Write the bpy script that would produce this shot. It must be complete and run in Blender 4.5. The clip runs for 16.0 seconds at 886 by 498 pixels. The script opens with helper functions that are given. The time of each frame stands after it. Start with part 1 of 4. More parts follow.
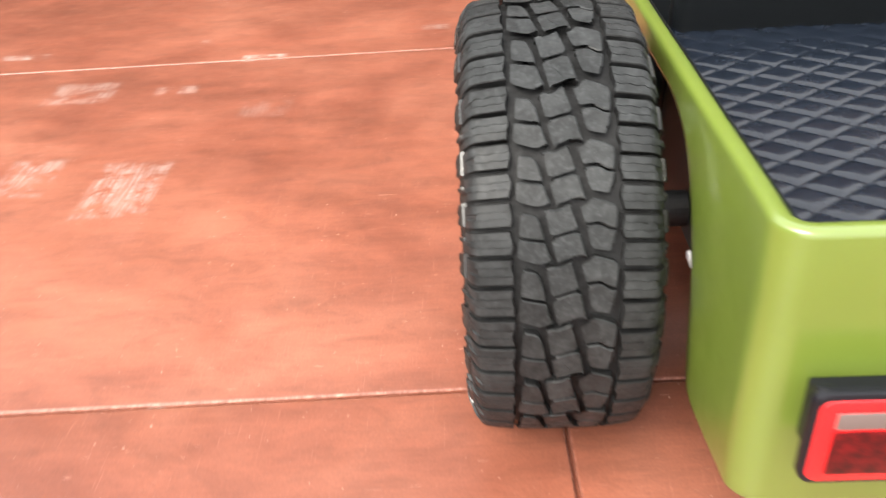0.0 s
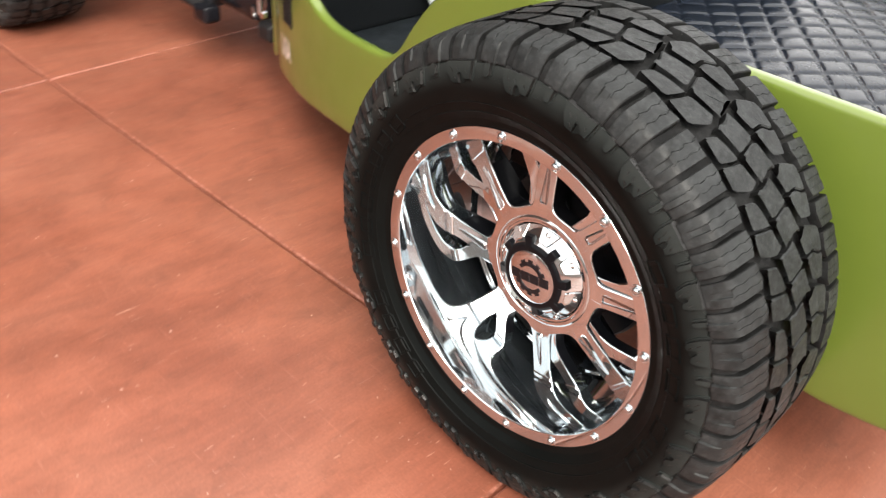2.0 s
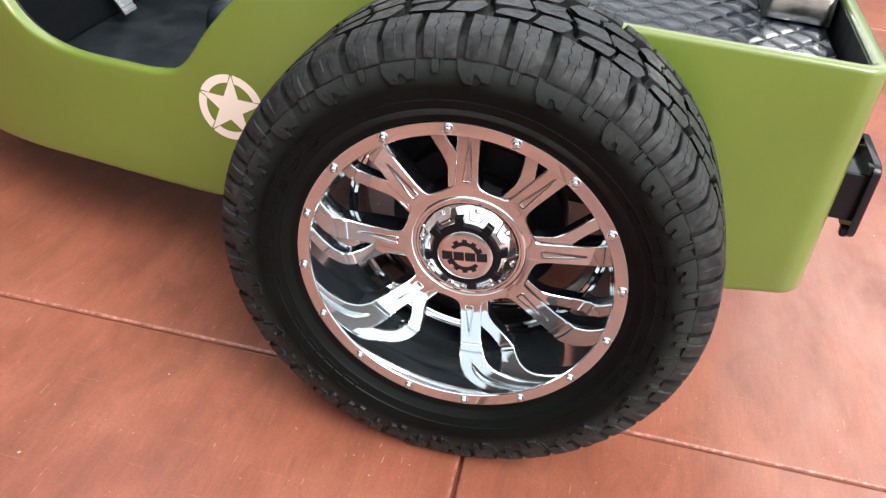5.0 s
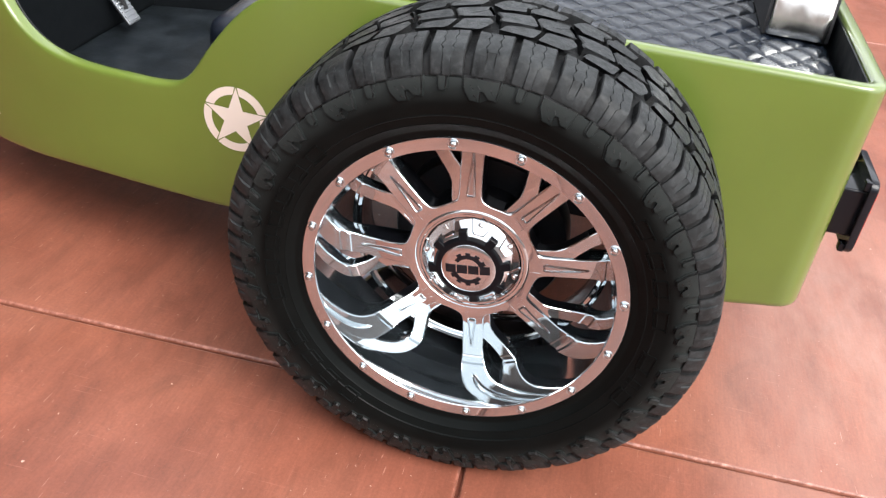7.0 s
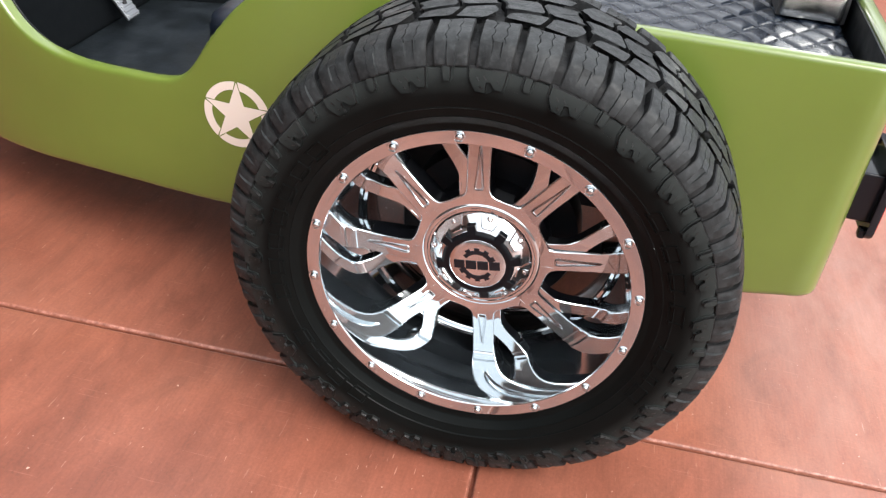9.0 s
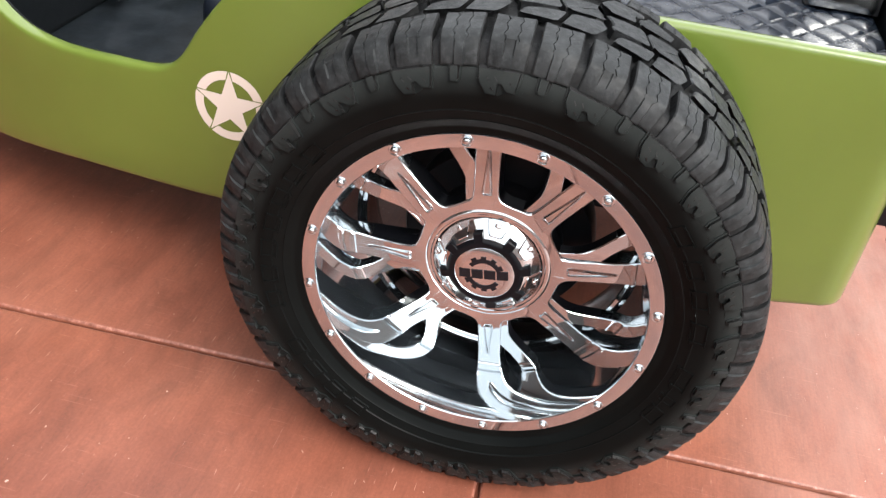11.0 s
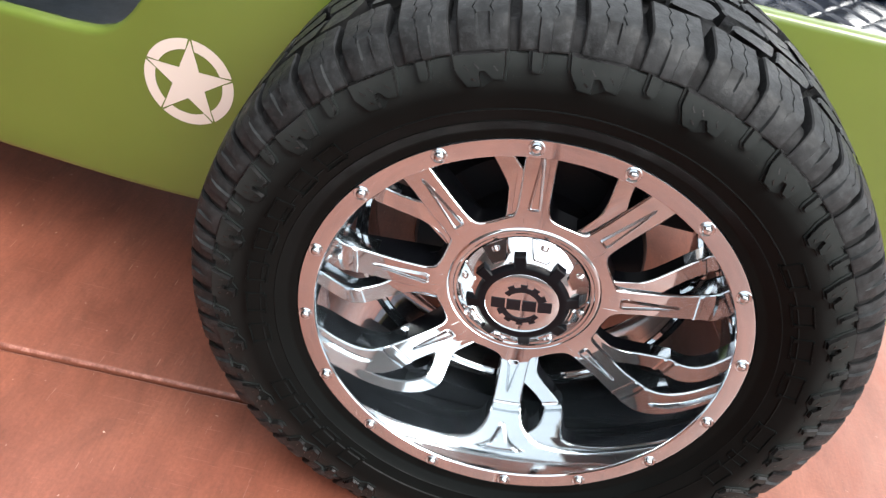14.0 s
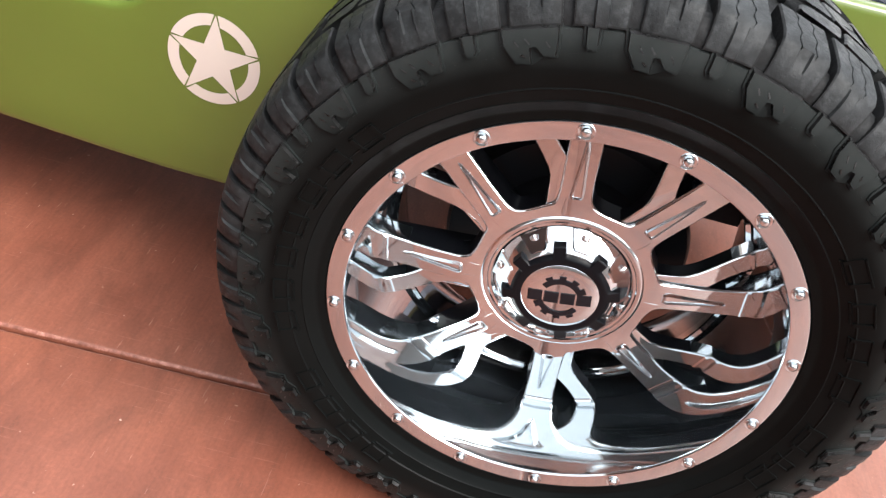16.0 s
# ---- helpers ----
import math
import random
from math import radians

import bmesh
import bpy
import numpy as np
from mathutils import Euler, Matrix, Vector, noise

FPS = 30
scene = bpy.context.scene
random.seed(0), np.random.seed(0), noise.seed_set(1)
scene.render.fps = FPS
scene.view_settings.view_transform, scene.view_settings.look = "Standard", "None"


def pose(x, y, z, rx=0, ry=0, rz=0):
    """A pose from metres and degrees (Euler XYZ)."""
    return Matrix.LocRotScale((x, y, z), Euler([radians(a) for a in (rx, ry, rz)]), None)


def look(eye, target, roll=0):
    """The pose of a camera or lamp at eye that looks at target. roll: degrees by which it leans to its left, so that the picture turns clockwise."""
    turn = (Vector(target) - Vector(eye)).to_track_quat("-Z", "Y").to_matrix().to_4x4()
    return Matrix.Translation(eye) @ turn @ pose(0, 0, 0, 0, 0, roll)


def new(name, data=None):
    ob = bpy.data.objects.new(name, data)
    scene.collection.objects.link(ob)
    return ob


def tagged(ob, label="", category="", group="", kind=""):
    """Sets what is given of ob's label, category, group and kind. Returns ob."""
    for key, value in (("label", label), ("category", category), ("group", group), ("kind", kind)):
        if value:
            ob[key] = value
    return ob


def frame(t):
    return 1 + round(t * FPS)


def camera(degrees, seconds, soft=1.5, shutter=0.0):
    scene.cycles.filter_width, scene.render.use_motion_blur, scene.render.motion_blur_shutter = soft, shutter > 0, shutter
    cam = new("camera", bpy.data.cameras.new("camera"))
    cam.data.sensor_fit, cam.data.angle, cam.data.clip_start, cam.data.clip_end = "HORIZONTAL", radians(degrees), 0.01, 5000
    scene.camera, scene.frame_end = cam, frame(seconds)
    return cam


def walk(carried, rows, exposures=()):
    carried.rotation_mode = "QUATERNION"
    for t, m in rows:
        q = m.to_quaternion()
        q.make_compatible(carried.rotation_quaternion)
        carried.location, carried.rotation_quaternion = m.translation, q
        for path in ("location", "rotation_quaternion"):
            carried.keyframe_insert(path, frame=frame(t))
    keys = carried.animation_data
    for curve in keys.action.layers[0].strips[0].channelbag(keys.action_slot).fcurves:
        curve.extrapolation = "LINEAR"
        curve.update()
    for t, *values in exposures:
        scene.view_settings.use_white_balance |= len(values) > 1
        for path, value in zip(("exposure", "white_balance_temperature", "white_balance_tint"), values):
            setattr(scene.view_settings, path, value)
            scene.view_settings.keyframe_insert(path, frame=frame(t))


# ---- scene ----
cam = camera(54.7, 16.0, 1.3, 0.75)
PATH = [
    (0, (-0.131, -1.468, 1.31), (-0.22, 0.198, 0.207), -3.8),
    (0.2, (-0.233, -1.401, 1.298), (-0.217, 0.266, 0.193), -2.9),
    (0.5, (-0.428, -1.314, 1.282), (-0.175, 0.339, 0.185), -1.3),
    (0.8, (-0.588, -1.184, 1.265), (-0.142, 0.416, 0.15), -0.6),
    (1, (-0.653, -1.084, 1.226), (-0.11, 0.487, 0.113), 0.2),
    (1.2, (-0.722, -0.961, 1.229), (-0.038, 0.525, 0.078), 1.1),
    (1.5, (-0.799, -0.863, 1.223), (0.032, 0.53, 0.053), 3.3),
    (1.8, (-0.934, -0.736, 1.241), (0.157, 0.479, 0.086), 5.0),
    (2, (-1.007, -0.671, 1.246), (0.193, 0.453, 0.107), 4.9),
    (2.5, (-1.085, -0.517, 1.223), (0.255, 0.449, 0.097), 4.0),
    (3, (-1.109, -0.337, 1.233), (0.365, 0.376, 0.084), 4.0),
    (3.5, (-1.197, -0.224, 1.239), (0.354, 0.289, 0.086), 4.8),
    (4, (-1.259, -0.164, 1.227), (0.326, 0.19, 0.06), 6.3),
    (4.2, (-1.251, -0.162, 1.236), (0.345, 0.15, 0.071), 6.8),
    (6.5, (-1.266, -0.139, 1.241), (0.375, 0.115, 0.128), 7.3),
    (7, (-1.265, -0.141, 1.253), (0.375, 0.119, 0.138), 7.8),
    (7.5, (-1.278, -0.143, 1.245), (0.37, 0.136, 0.145), 8.0),
    (8, (-1.273, -0.146, 1.242), (0.368, 0.135, 0.134), 7.2),
    (10.5, (-1.136, -0.111, 1.235), (0.461, 0.151, 0.06), 6.7),
    (11, (-1.124, -0.109, 1.229), (0.463, 0.16, 0.042), 7.0),
    (11.5, (-1.083, -0.106, 1.204), (0.475, 0.165, -0.021), 8.1),
    (12, (-0.919, -0.063, 1.095), (0.588, 0.207, -0.192), 10.6),
    (12.2, (-0.889, -0.02, 1.045), (0.629, 0.241, -0.232), 11.6),
    (12.5, (-0.864, 0.042, 0.996), (0.71, 0.173, -0.232), 13.4),
    (13, (-0.884, 0.095, 1.075), (0.695, 0.125, -0.153), 13.3),
    (13.2, (-0.89, 0.1, 1.071), (0.692, 0.111, -0.153), 15.0),
    (13.5, (-0.897, 0.107, 1.04), (0.686, 0.101, -0.182), 16.5),
    (13.8, (-0.91, 0.12, 1.091), (0.673, 0.12, -0.131), 14.8),
    (14, (-0.918, 0.105, 1.111), (0.675, 0.122, -0.098), 13.5),
    (14.5, (-0.901, 0.101, 1.096), (0.692, 0.118, -0.114), 13.0),
    (15, (-0.888, 0.113, 1.088), (0.702, 0.134, -0.126), 13.4),
    (15.5, (-0.885, 0.124, 1.08), (0.694, 0.154, -0.147), 13.9),
    (16, (-0.887, 0.135, 1.073), (0.69, 0.168, -0.156), 14.2),
]

EXPOSURES = [(0.0, 2.25, 6850, 10), (1.5, 2.03, 7000, 10), (2.5, 1.83, 6950, 10), (4.0, 1.80, 6700, 10), (6.5, 1.76, 6350, 10),
             (8.0, 1.74, 6350, 10), (11.0, 1.79, 6450, 10), (12.0, 1.67, 6350, 10), (12.6, 1.70, 6350, 10), (13.5, 1.80, 6350, 10), (16.0, 1.83, 6350, 10)]
walk(cam, [(t, look(eye, target, roll)) for t, eye, target, roll in PATH], EXPOSURES)

# ---- world and light: bright overcast sky ----
world = bpy.data.worlds.new("sky")
scene.world = world
world.use_nodes = True
wn = world.node_tree.nodes
wn.clear()
w_out = wn.new("ShaderNodeOutputWorld")
w_bg = wn.new("ShaderNodeBackground")
w_sky = wn.new("ShaderNodeTexSky")
w_sky.sky_type = "NISHITA"
w_sky.sun_disc = False
SUN_EL, SUN_AZ = 48.0, 217.0
w_sky.sun_elevation, w_sky.sun_rotation = radians(SUN_EL), radians(SUN_AZ)
w_sky.dust_density, w_sky.air_density, w_sky.ozone_density = 4.0, 1.0, 1.0
w_bg.inputs["Strength"].default_value = 0.13
w_soft = wn.new("ShaderNodeHueSaturation")
w_soft.inputs["Saturation"].default_value = 0.3
world.node_tree.links.new(w_sky.outputs[0], w_soft.inputs["Color"])
w_cloud = wn.new("ShaderNodeMix")  # an even cloud cover over the sky
w_cloud.data_type = "RGBA"
w_cloud.inputs[0].default_value = 0.65
w_cloud.inputs[7].default_value = (7.0, 7.1, 7.3, 1)
world.node_tree.links.new(w_soft.outputs[0], w_cloud.inputs[6])
world.node_tree.links.new(w_cloud.outputs[2], w_bg.inputs[0])
world.node_tree.links.new(w_bg.outputs[0], w_out.inputs[0])
sun_data = bpy.data.lights.new("sun", "SUN")
sun_data.energy, sun_data.angle, sun_data.color = 1.5, radians(36), (1.0, 0.95, 0.88)
sun = new("sun", sun_data)
sun.rotation_euler = Euler((radians(90 - SUN_EL), 0, radians(180 - SUN_AZ)))

# ---- materials ----


class Mat:
    """A node material with a principled surface, and short ways to add noise."""

    def __init__(self, name, colour, rough=0.5, metal=0.0, coat=0.0, spec=0.5):
        self.m = bpy.data.materials.new(name)
        self.m.use_nodes = True
        self.n, self.l = self.m.node_tree.nodes, self.m.node_tree.links
        self.b = self.n["Principled BSDF"]
        self.b.inputs["Base Color"].default_value = (*colour, 1)
        self.b.inputs["Roughness"].default_value = rough
        self.b.inputs["Metallic"].default_value = metal
        self.b.inputs["Coat Weight"].default_value = coat
        self.b.inputs["Specular IOR Level"].default_value = spec
        self.co = self.n.new("ShaderNodeTexCoord").outputs["Object"]

    def noise(self, scale, detail=4, rough=0.6, stretch=None, distort=0.0, turn=0.0):
        src = self.co
        if stretch or turn:
            mp = self.n.new("ShaderNodeMapping")
            mp.inputs["Scale"].default_value = stretch or (1, 1, 1)
            mp.inputs["Rotation"].default_value = (0, 0, radians(turn))
            self.l.new(src, mp.inputs[0])
            src = mp.outputs[0]
        t = self.n.new("ShaderNodeTexNoise")
        t.inputs["Scale"].default_value, t.inputs["Detail"].default_value = scale, detail
        t.inputs["Roughness"].default_value, t.inputs["Distortion"].default_value = rough, distort
        self.l.new(src, t.inputs["Vector"])
        return t.outputs["Fac"]

    def ramp(self, fac, stops):
        r = self.n.new("ShaderNodeValToRGB")
        e = r.color_ramp.elements
        while len(e) < len(stops):
            e.new(0.5)
        for k, (p, c) in enumerate(stops):
            e[k].position = p
            e[k].color = (*c, 1) if isinstance(c, tuple) else (c, c, c, 1)
        self.l.new(fac, r.inputs[0])
        return r.outputs[0]

    def mix(self, fac, a, b, kind="MIX"):
        x = self.n.new("ShaderNodeMix")
        x.data_type, x.blend_type = "RGBA", kind
        for sock, v in ((x.inputs[0], fac), (x.inputs[6], a), (x.inputs[7], b)):
            if isinstance(v, tuple):
                sock.default_value = (*v, 1)
            elif isinstance(v, (int, float)):
                sock.default_value = v
            else:
                self.l.new(v, sock)
        return x.outputs[2]

    def math(self, op, a, b=0.0, clamp=False):
        x = self.n.new("ShaderNodeMath")
        x.operation, x.use_clamp = op, clamp
        for sock, v in zip(x.inputs, (a, b)):
            if isinstance(v, (int, float)):
                sock.default_value = v
            else:
                self.l.new(v, sock)
        return x.outputs[0]

    def colour(self, out):
        self.l.new(out, self.b.inputs["Base Color"])

    def rough(self, out):
        self.l.new(out, self.b.inputs["Roughness"])

    def bump(self, fac, strength=0.3, dist=0.002):
        b = self.n.new("ShaderNodeBump")
        b.inputs["Strength"].default_value, b.inputs["Distance"].default_value = strength, dist
        if self.b.inputs["Normal"].is_linked:
            self.l.new(self.b.inputs["Normal"].links[0].from_socket, b.inputs["Normal"])
        self.l.new(fac, b.inputs["Height"])
        self.l.new(b.outputs[0], self.b.inputs["Normal"])


def make_floor_material():
    f = Mat("red_stained_concrete", (0.22, 0.075, 0.045), 0.4, coat=0.22, spec=0.4)
    f.b.inputs["Coat Roughness"].default_value = 0.34
    g = f.n.new("ShaderNodeNewGeometry").outputs["Position"]
    f.co = g
    big = f.ramp(f.noise(1.3, 5, 0.6, distort=0.6), [(0.3, (0.148, 0.044, 0.026)), (0.5, (0.215, 0.071, 0.043)), (0.72, (0.268, 0.100, 0.063))])
    streak = f.ramp(f.noise(3.4, 5, 0.6, (0.5, 1.5, 1), 0.4, 4), [(0.33, 0.83), (0.66, 1.10)])
    c = f.mix(1.0, big, streak, "MULTIPLY")
    fine = f.ramp(f.noise(160, 3, 0.7), [(0.3, 0.84), (0.7, 1.1)])
    c = f.mix(1.0, c, fine, "MULTIPLY")
    # broom marks along the slabs
    broom = f.ramp(f.noise(55, 4, 0.75, (0.05, 1.0, 1), 0.2, 2), [(0.3, 0.945), (0.7, 1.045)])
    c = f.mix(1.0, c, broom, "MULTIPLY")
    broom_fine = f.ramp(f.noise(230, 3, 0.7, (0.04, 1.0, 1), 0.1, -1), [(0.3, 0.92), (0.7, 1.07)])
    c = f.mix(1.0, c, broom_fine, "MULTIPLY")
    blot = f.ramp(f.noise(9, 6, 0.7, (0.6, 1.4, 1), 0.8, 8), [(0.34, 0.81), (0.5, 0.99), (0.68, 1.09)])
    c = f.mix(1.0, c, blot, "MULTIPLY")
    # fine scratches on two slants, and pale specks
    s1 = f.ramp(f.noise(28, 3, 0.7, (9.0, 0.25, 1), 0.0, 32), [(0.63, 0.0), (0.71, 1.0)])
    s2 = f.ramp(f.noise(28, 3, 0.7, (9.0, 0.3, 1), 0.0, -28), [(0.68, 0.0), (0.76, 1.0)])
    c = f.mix(f.math("MULTIPLY", s1, 0.32), c, (0.4, 0.18, 0.13))
    c = f.mix(f.math("MULTIPLY", s2, 0.13), c, (0.13, 0.035, 0.02))
    specks = f.ramp(f.noise(75, 2, 0.5), [(0.735, 0.0), (0.755, 1.0)])
    patches = f.ramp(f.noise(5, 3, 0.6), [(0.42, 0.15), (0.6, 1.0)])
    c = f.mix(f.math("MULTIPLY", f.math("MULTIPLY", specks, patches), 0.85), c, (0.62, 0.44, 0.37))
    hairs = f.ramp(f.noise(16, 2, 0.5, (1.0, 14.0, 1), 0.3, 58), [(0.715, 0.0), (0.735, 1.0)])
    c = f.mix(f.math("MULTIPLY", f.math("MULTIPLY", hairs, patches), 0.55), c, (0.55, 0.33, 0.26))
    # worn, chalky scuffs of the seal coat
    sep = f.n.new("ShaderNodeSeparateXYZ")
    f.l.new(g, sep.inputs[0])
    lines = f.ramp(f.noise(42, 2, 0.6, (2.6, 0.1, 1), 0.15, -14), [(0.42, 0.0), (0.6, 1.0)])
    gaps = f.ramp(f.noise(13, 4, 0.7), [(0.42, 0.0), (0.56, 1.0)])
    hatch = f.math("ADD", f.math("MULTIPLY", f.math("MULTIPLY", lines, gaps), 0.65), f.math("MULTIPLY", gaps, 0.3))
    for cx, cy, rx, ry, k in ((-1.28, 0.93, 0.11, 0.17, 0.55), (-1.64, 1.03, 0.09, 0.12, 0.5), (-1.72, 1.75, 0.13, 0.1, 0.45),
                              (-1.33, 1.74, 0.08, 0.035, 0.6), (-0.93, 1.52, 0.09, 0.07, 0.2), (-1.04, 2.06, 0.09, 0.035, 0.95),
                              (-2.15, 2.2, 0.1, 0.03, 0.8), (-1.35, 2.3, 0.02, 0.02, 0.8), (-0.3, 2.35, 0.06, 0.03, 0.5), (-0.87, -0.085, 0.02, 0.012, 0.9)):
        dx = f.math("MULTIPLY", f.math("SUBTRACT", sep.outputs[0], cx), 1 / rx)
        dy = f.math("MULTIPLY", f.math("SUBTRACT", sep.outputs[1], cy), 1 / ry)
        d = f.math("MAXIMUM", f.math("ABSOLUTE", dx), f.math("ABSOLUTE", dy))
        inside = f.math("MULTIPLY", f.math("SUBTRACT", 1.15, d, True), 4.0, True)
        c = f.mix(f.math("MULTIPLY", f.math("MULTIPLY", inside, hatch), k), c, (0.37, 0.3, 0.27))
    # broad pale patches behind the cart: the sky's sheen put into the colour
    for cx, cy, rx, ry, k in ((0.62, -0.95, 0.75, 0.5, 0.42), (-0.25, -0.75, 0.5, 0.22, 0.15)):
        dx = f.math("MULTIPLY", f.math("SUBTRACT", sep.outputs[0], cx), 1 / rx)
        dy = f.math("MULTIPLY", f.math("SUBTRACT", sep.outputs[1], cy), 1 / ry)
        d = f.math("SQRT", f.math("ADD", f.math("MULTIPLY", dx, dx), f.math("MULTIPLY", dy, dy)))
        inside = f.math("SUBTRACT", 1.2, d, True)
        pale = f.ramp(f.noise(6, 6, 0.7, (0.5, 1.3, 1)), [(0.35, 0.25), (0.65, 1.0)])
        c = f.mix(f.math("MULTIPLY", f.math("MULTIPLY", inside, pale), k), c, (0.41, 0.265, 0.22))
    f.colour(c)
    f.rough(f.ramp(f.noise(7, 5, 0.7), [(0.3, 0.34), (0.7, 0.55)]))
    f.bump(f.noise(220, 4, 0.7), 0.12, 0.0015)
    f.bump(f.noise(90, 4, 0.75, (0.04, 1.0, 1), 0.1, 1), 0.16, 0.002)
    f.bump(f.noise(9, 4, 0.6), 0.15, 0.006)
    return f.m


def make_green_paint():
    p = Mat("olive_green_paint", (0.098, 0.140, 0.022), 0.36, coat=1.0, spec=0.3)
    c = p.ramp(p.noise(3, 4), [(0.3, (0.094, 0.136, 0.021)), (0.7, (0.106, 0.149, 0.024))])
    p.colour(c)
    p.b.inputs["Coat Roughness"].default_value = 0.16
    p.rough(p.ramp(p.noise(14, 4), [(0.3, 0.3), (0.7, 0.4)]))
    p.bump(p.noise(420, 3), 0.06, 0.001)
    p.bump(p.noise(4, 2), 0.06, 0.01)
    return p.m


def make_rubber(name, c0, c1, rough, spec):
    r = Mat(name, c0, rough, spec=spec)
    c = r.ramp(r.noise(14, 5), [(0.3, c0), (0.7, c1)])
    c = r.mix(r.math("MULTIPLY", r.ramp(r.noise(120, 4, 0.7), [(0.48, 0.0), (0.7, 1.0)]), 0.5), c, tuple(2.0 * k for k in c1))
    c = r.mix(1.0, c, r.ramp(r.noise(38, 5, 0.75, distort=0.6), [(0.34, 0.62), (0.5, 1.0), (0.66, 1.3)]), "MULTIPLY")
    isle = r.n.new("ShaderNodeNewGeometry").outputs["Random Per Island"]
    c = r.mix(1.0, c, r.ramp(isle, [(0.0, 0.85), (1.0, 1.12)]), "MULTIPLY")
    r.colour(c)
    r.rough(r.ramp(r.noise(55, 5, 0.7), [(0.32, rough - 0.12), (0.68, rough + 0.16)]))
    r.bump(r.noise(500, 3, 0.7), 0.2, 0.0008)
    r.bump(r.noise(80, 4, 0.75), 0.28, 0.003)
    return r.m


def make_chrome(name, colour=(0.86, 0.86, 0.87), rough=0.035, film=0.0):
    """Bright metal; film is how much of it lies under a thin film of road dust."""
    k = Mat(name, colour, rough, metal=1.0)
    k.rough(k.ramp(k.noise(30, 4), [(0.35, rough), (0.8, rough + 0.06)]))
    if film:
        k.bump(k.noise(12, 1, 0.4), 0.09, 0.004)
        dust = k.n.new("ShaderNodeBsdfPrincipled")
        dust.inputs["Base Color"].default_value = (0.29, 0.36, 0.42, 1)
        dust.inputs["Roughness"].default_value = 0.6
        dust.inputs["Metallic"].default_value = 0.6
        both = k.n.new("ShaderNodeMixShader")
        k.l.new(k.ramp(k.noise(10, 6, 0.7, (5, 1, 1), 0.8), [(0.32, film * 0.25), (0.52, film), (0.7, film * 2.2)]), both.inputs[0])
        k.l.new(k.b.outputs[0], both.inputs[1])
        k.l.new(dust.outputs[0], both.inputs[2])
        k.l.new(both.outputs[0], k.n["Material Output"].inputs["Surface"])
    return k.m


def make_vinyl(name, colour, rough, spec=0.5):
    v = Mat(name, colour, rough, spec=spec)
    v.bump(v.noise(350, 4, 0.7), 0.12, 0.0008)
    v.bump(v.noise(12, 3), 0.06, 0.006)
    v.rough(v.ramp(v.noise(25, 4), [(0.3, rough - 0.06), (0.7, rough + 0.1)]))
    return v.m


FLOOR = make_floor_material()
GREEN = make_green_paint()
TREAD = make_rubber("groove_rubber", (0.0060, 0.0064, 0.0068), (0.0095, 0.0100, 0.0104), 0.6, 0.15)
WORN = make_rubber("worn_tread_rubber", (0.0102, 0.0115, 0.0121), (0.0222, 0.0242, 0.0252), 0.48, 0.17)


def make_sidewall():
    """Dressed black rubber near the rim, road dust towards the tread."""
    r = Mat("dressed_sidewall_rubber", (0.002, 0.002, 0.002), 0.4, spec=0.07)
    sep = r.n.new("ShaderNodeSeparateXYZ")
    r.l.new(r.co, sep.inputs[0])
    y, z = sep.outputs[1], sep.outputs[2]
    rad = r.math("SQRT", r.math("ADD", r.math("MULTIPLY", y, y), r.math("MULTIPLY", z, z)))
    dust = r.math("MULTIPLY", r.math("SUBTRACT", rad, 0.337), 1 / 0.036, True)
    dust = r.math("MULTIPLY", dust, r.ramp(r.noise(20, 5, 0.7), [(0.3, 0.65), (0.7, 1.15)]))
    dark = r.ramp(r.noise(14, 5), [(0.3, (0.0019, 0.0027, 0.0027)), (0.7, (0.0032, 0.0042, 0.0042))])
    c = r.mix(dust, dark, (0.0215, 0.0248, 0.0243))
    grit = r.ramp(r.noise(130, 4, 0.7), [(0.52, 0.0), (0.72, 1.0)])
    c = r.mix(r.math("MULTIPLY", r.math("MULTIPLY", grit, dust), 0.35), c, (0.03, 0.029, 0.027))
    r.colour(c)
    r.rough(r.ramp(r.noise(40, 4), [(0.3, 0.36), (0.7, 0.5)]))
    r.bump(r.noise(500, 3, 0.7), 0.12, 0.0008)
    return r.m


SIDEWALL = make_sidewall()
MOULDED = make_rubber("moulded_rubber_edges", (0.0045, 0.0045, 0.0045), (0.0075, 0.0075, 0.0075), 0.3, 0.55)
CHROME = make_chrome("polished_chrome", (0.57, 0.61, 0.63), 0.03, 0.044)
STEEL = make_chrome("bright_steel", (0.6, 0.61, 0.62), 0.12)
BLACK = Mat("gloss_black_plastic", (0.007, 0.0075, 0.010), 0.16, spec=0.22).m
SATIN = Mat("satin_black_metal", (0.010, 0.010, 0.011), 0.5, spec=0.3).m
# the same chrome in a darker colour, standing in for shade inside the barrel
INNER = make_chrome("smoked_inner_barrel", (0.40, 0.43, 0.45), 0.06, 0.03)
ALLOY = make_chrome("brushed_alloy", (0.3, 0.31, 0.32), 0.35)
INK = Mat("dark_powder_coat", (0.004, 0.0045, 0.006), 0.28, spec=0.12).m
DULL = Mat("dull_black_iron", (0.0055, 0.0065, 0.0085), 0.45, spec=0.2).m
VINYL = make_vinyl("black_vinyl", (0.0040, 0.0050, 0.0060), 0.42, 0.18)
SEATING = make_vinyl("blue_black_vinyl", (0.0065, 0.0090, 0.0150), 0.34, 0.32)


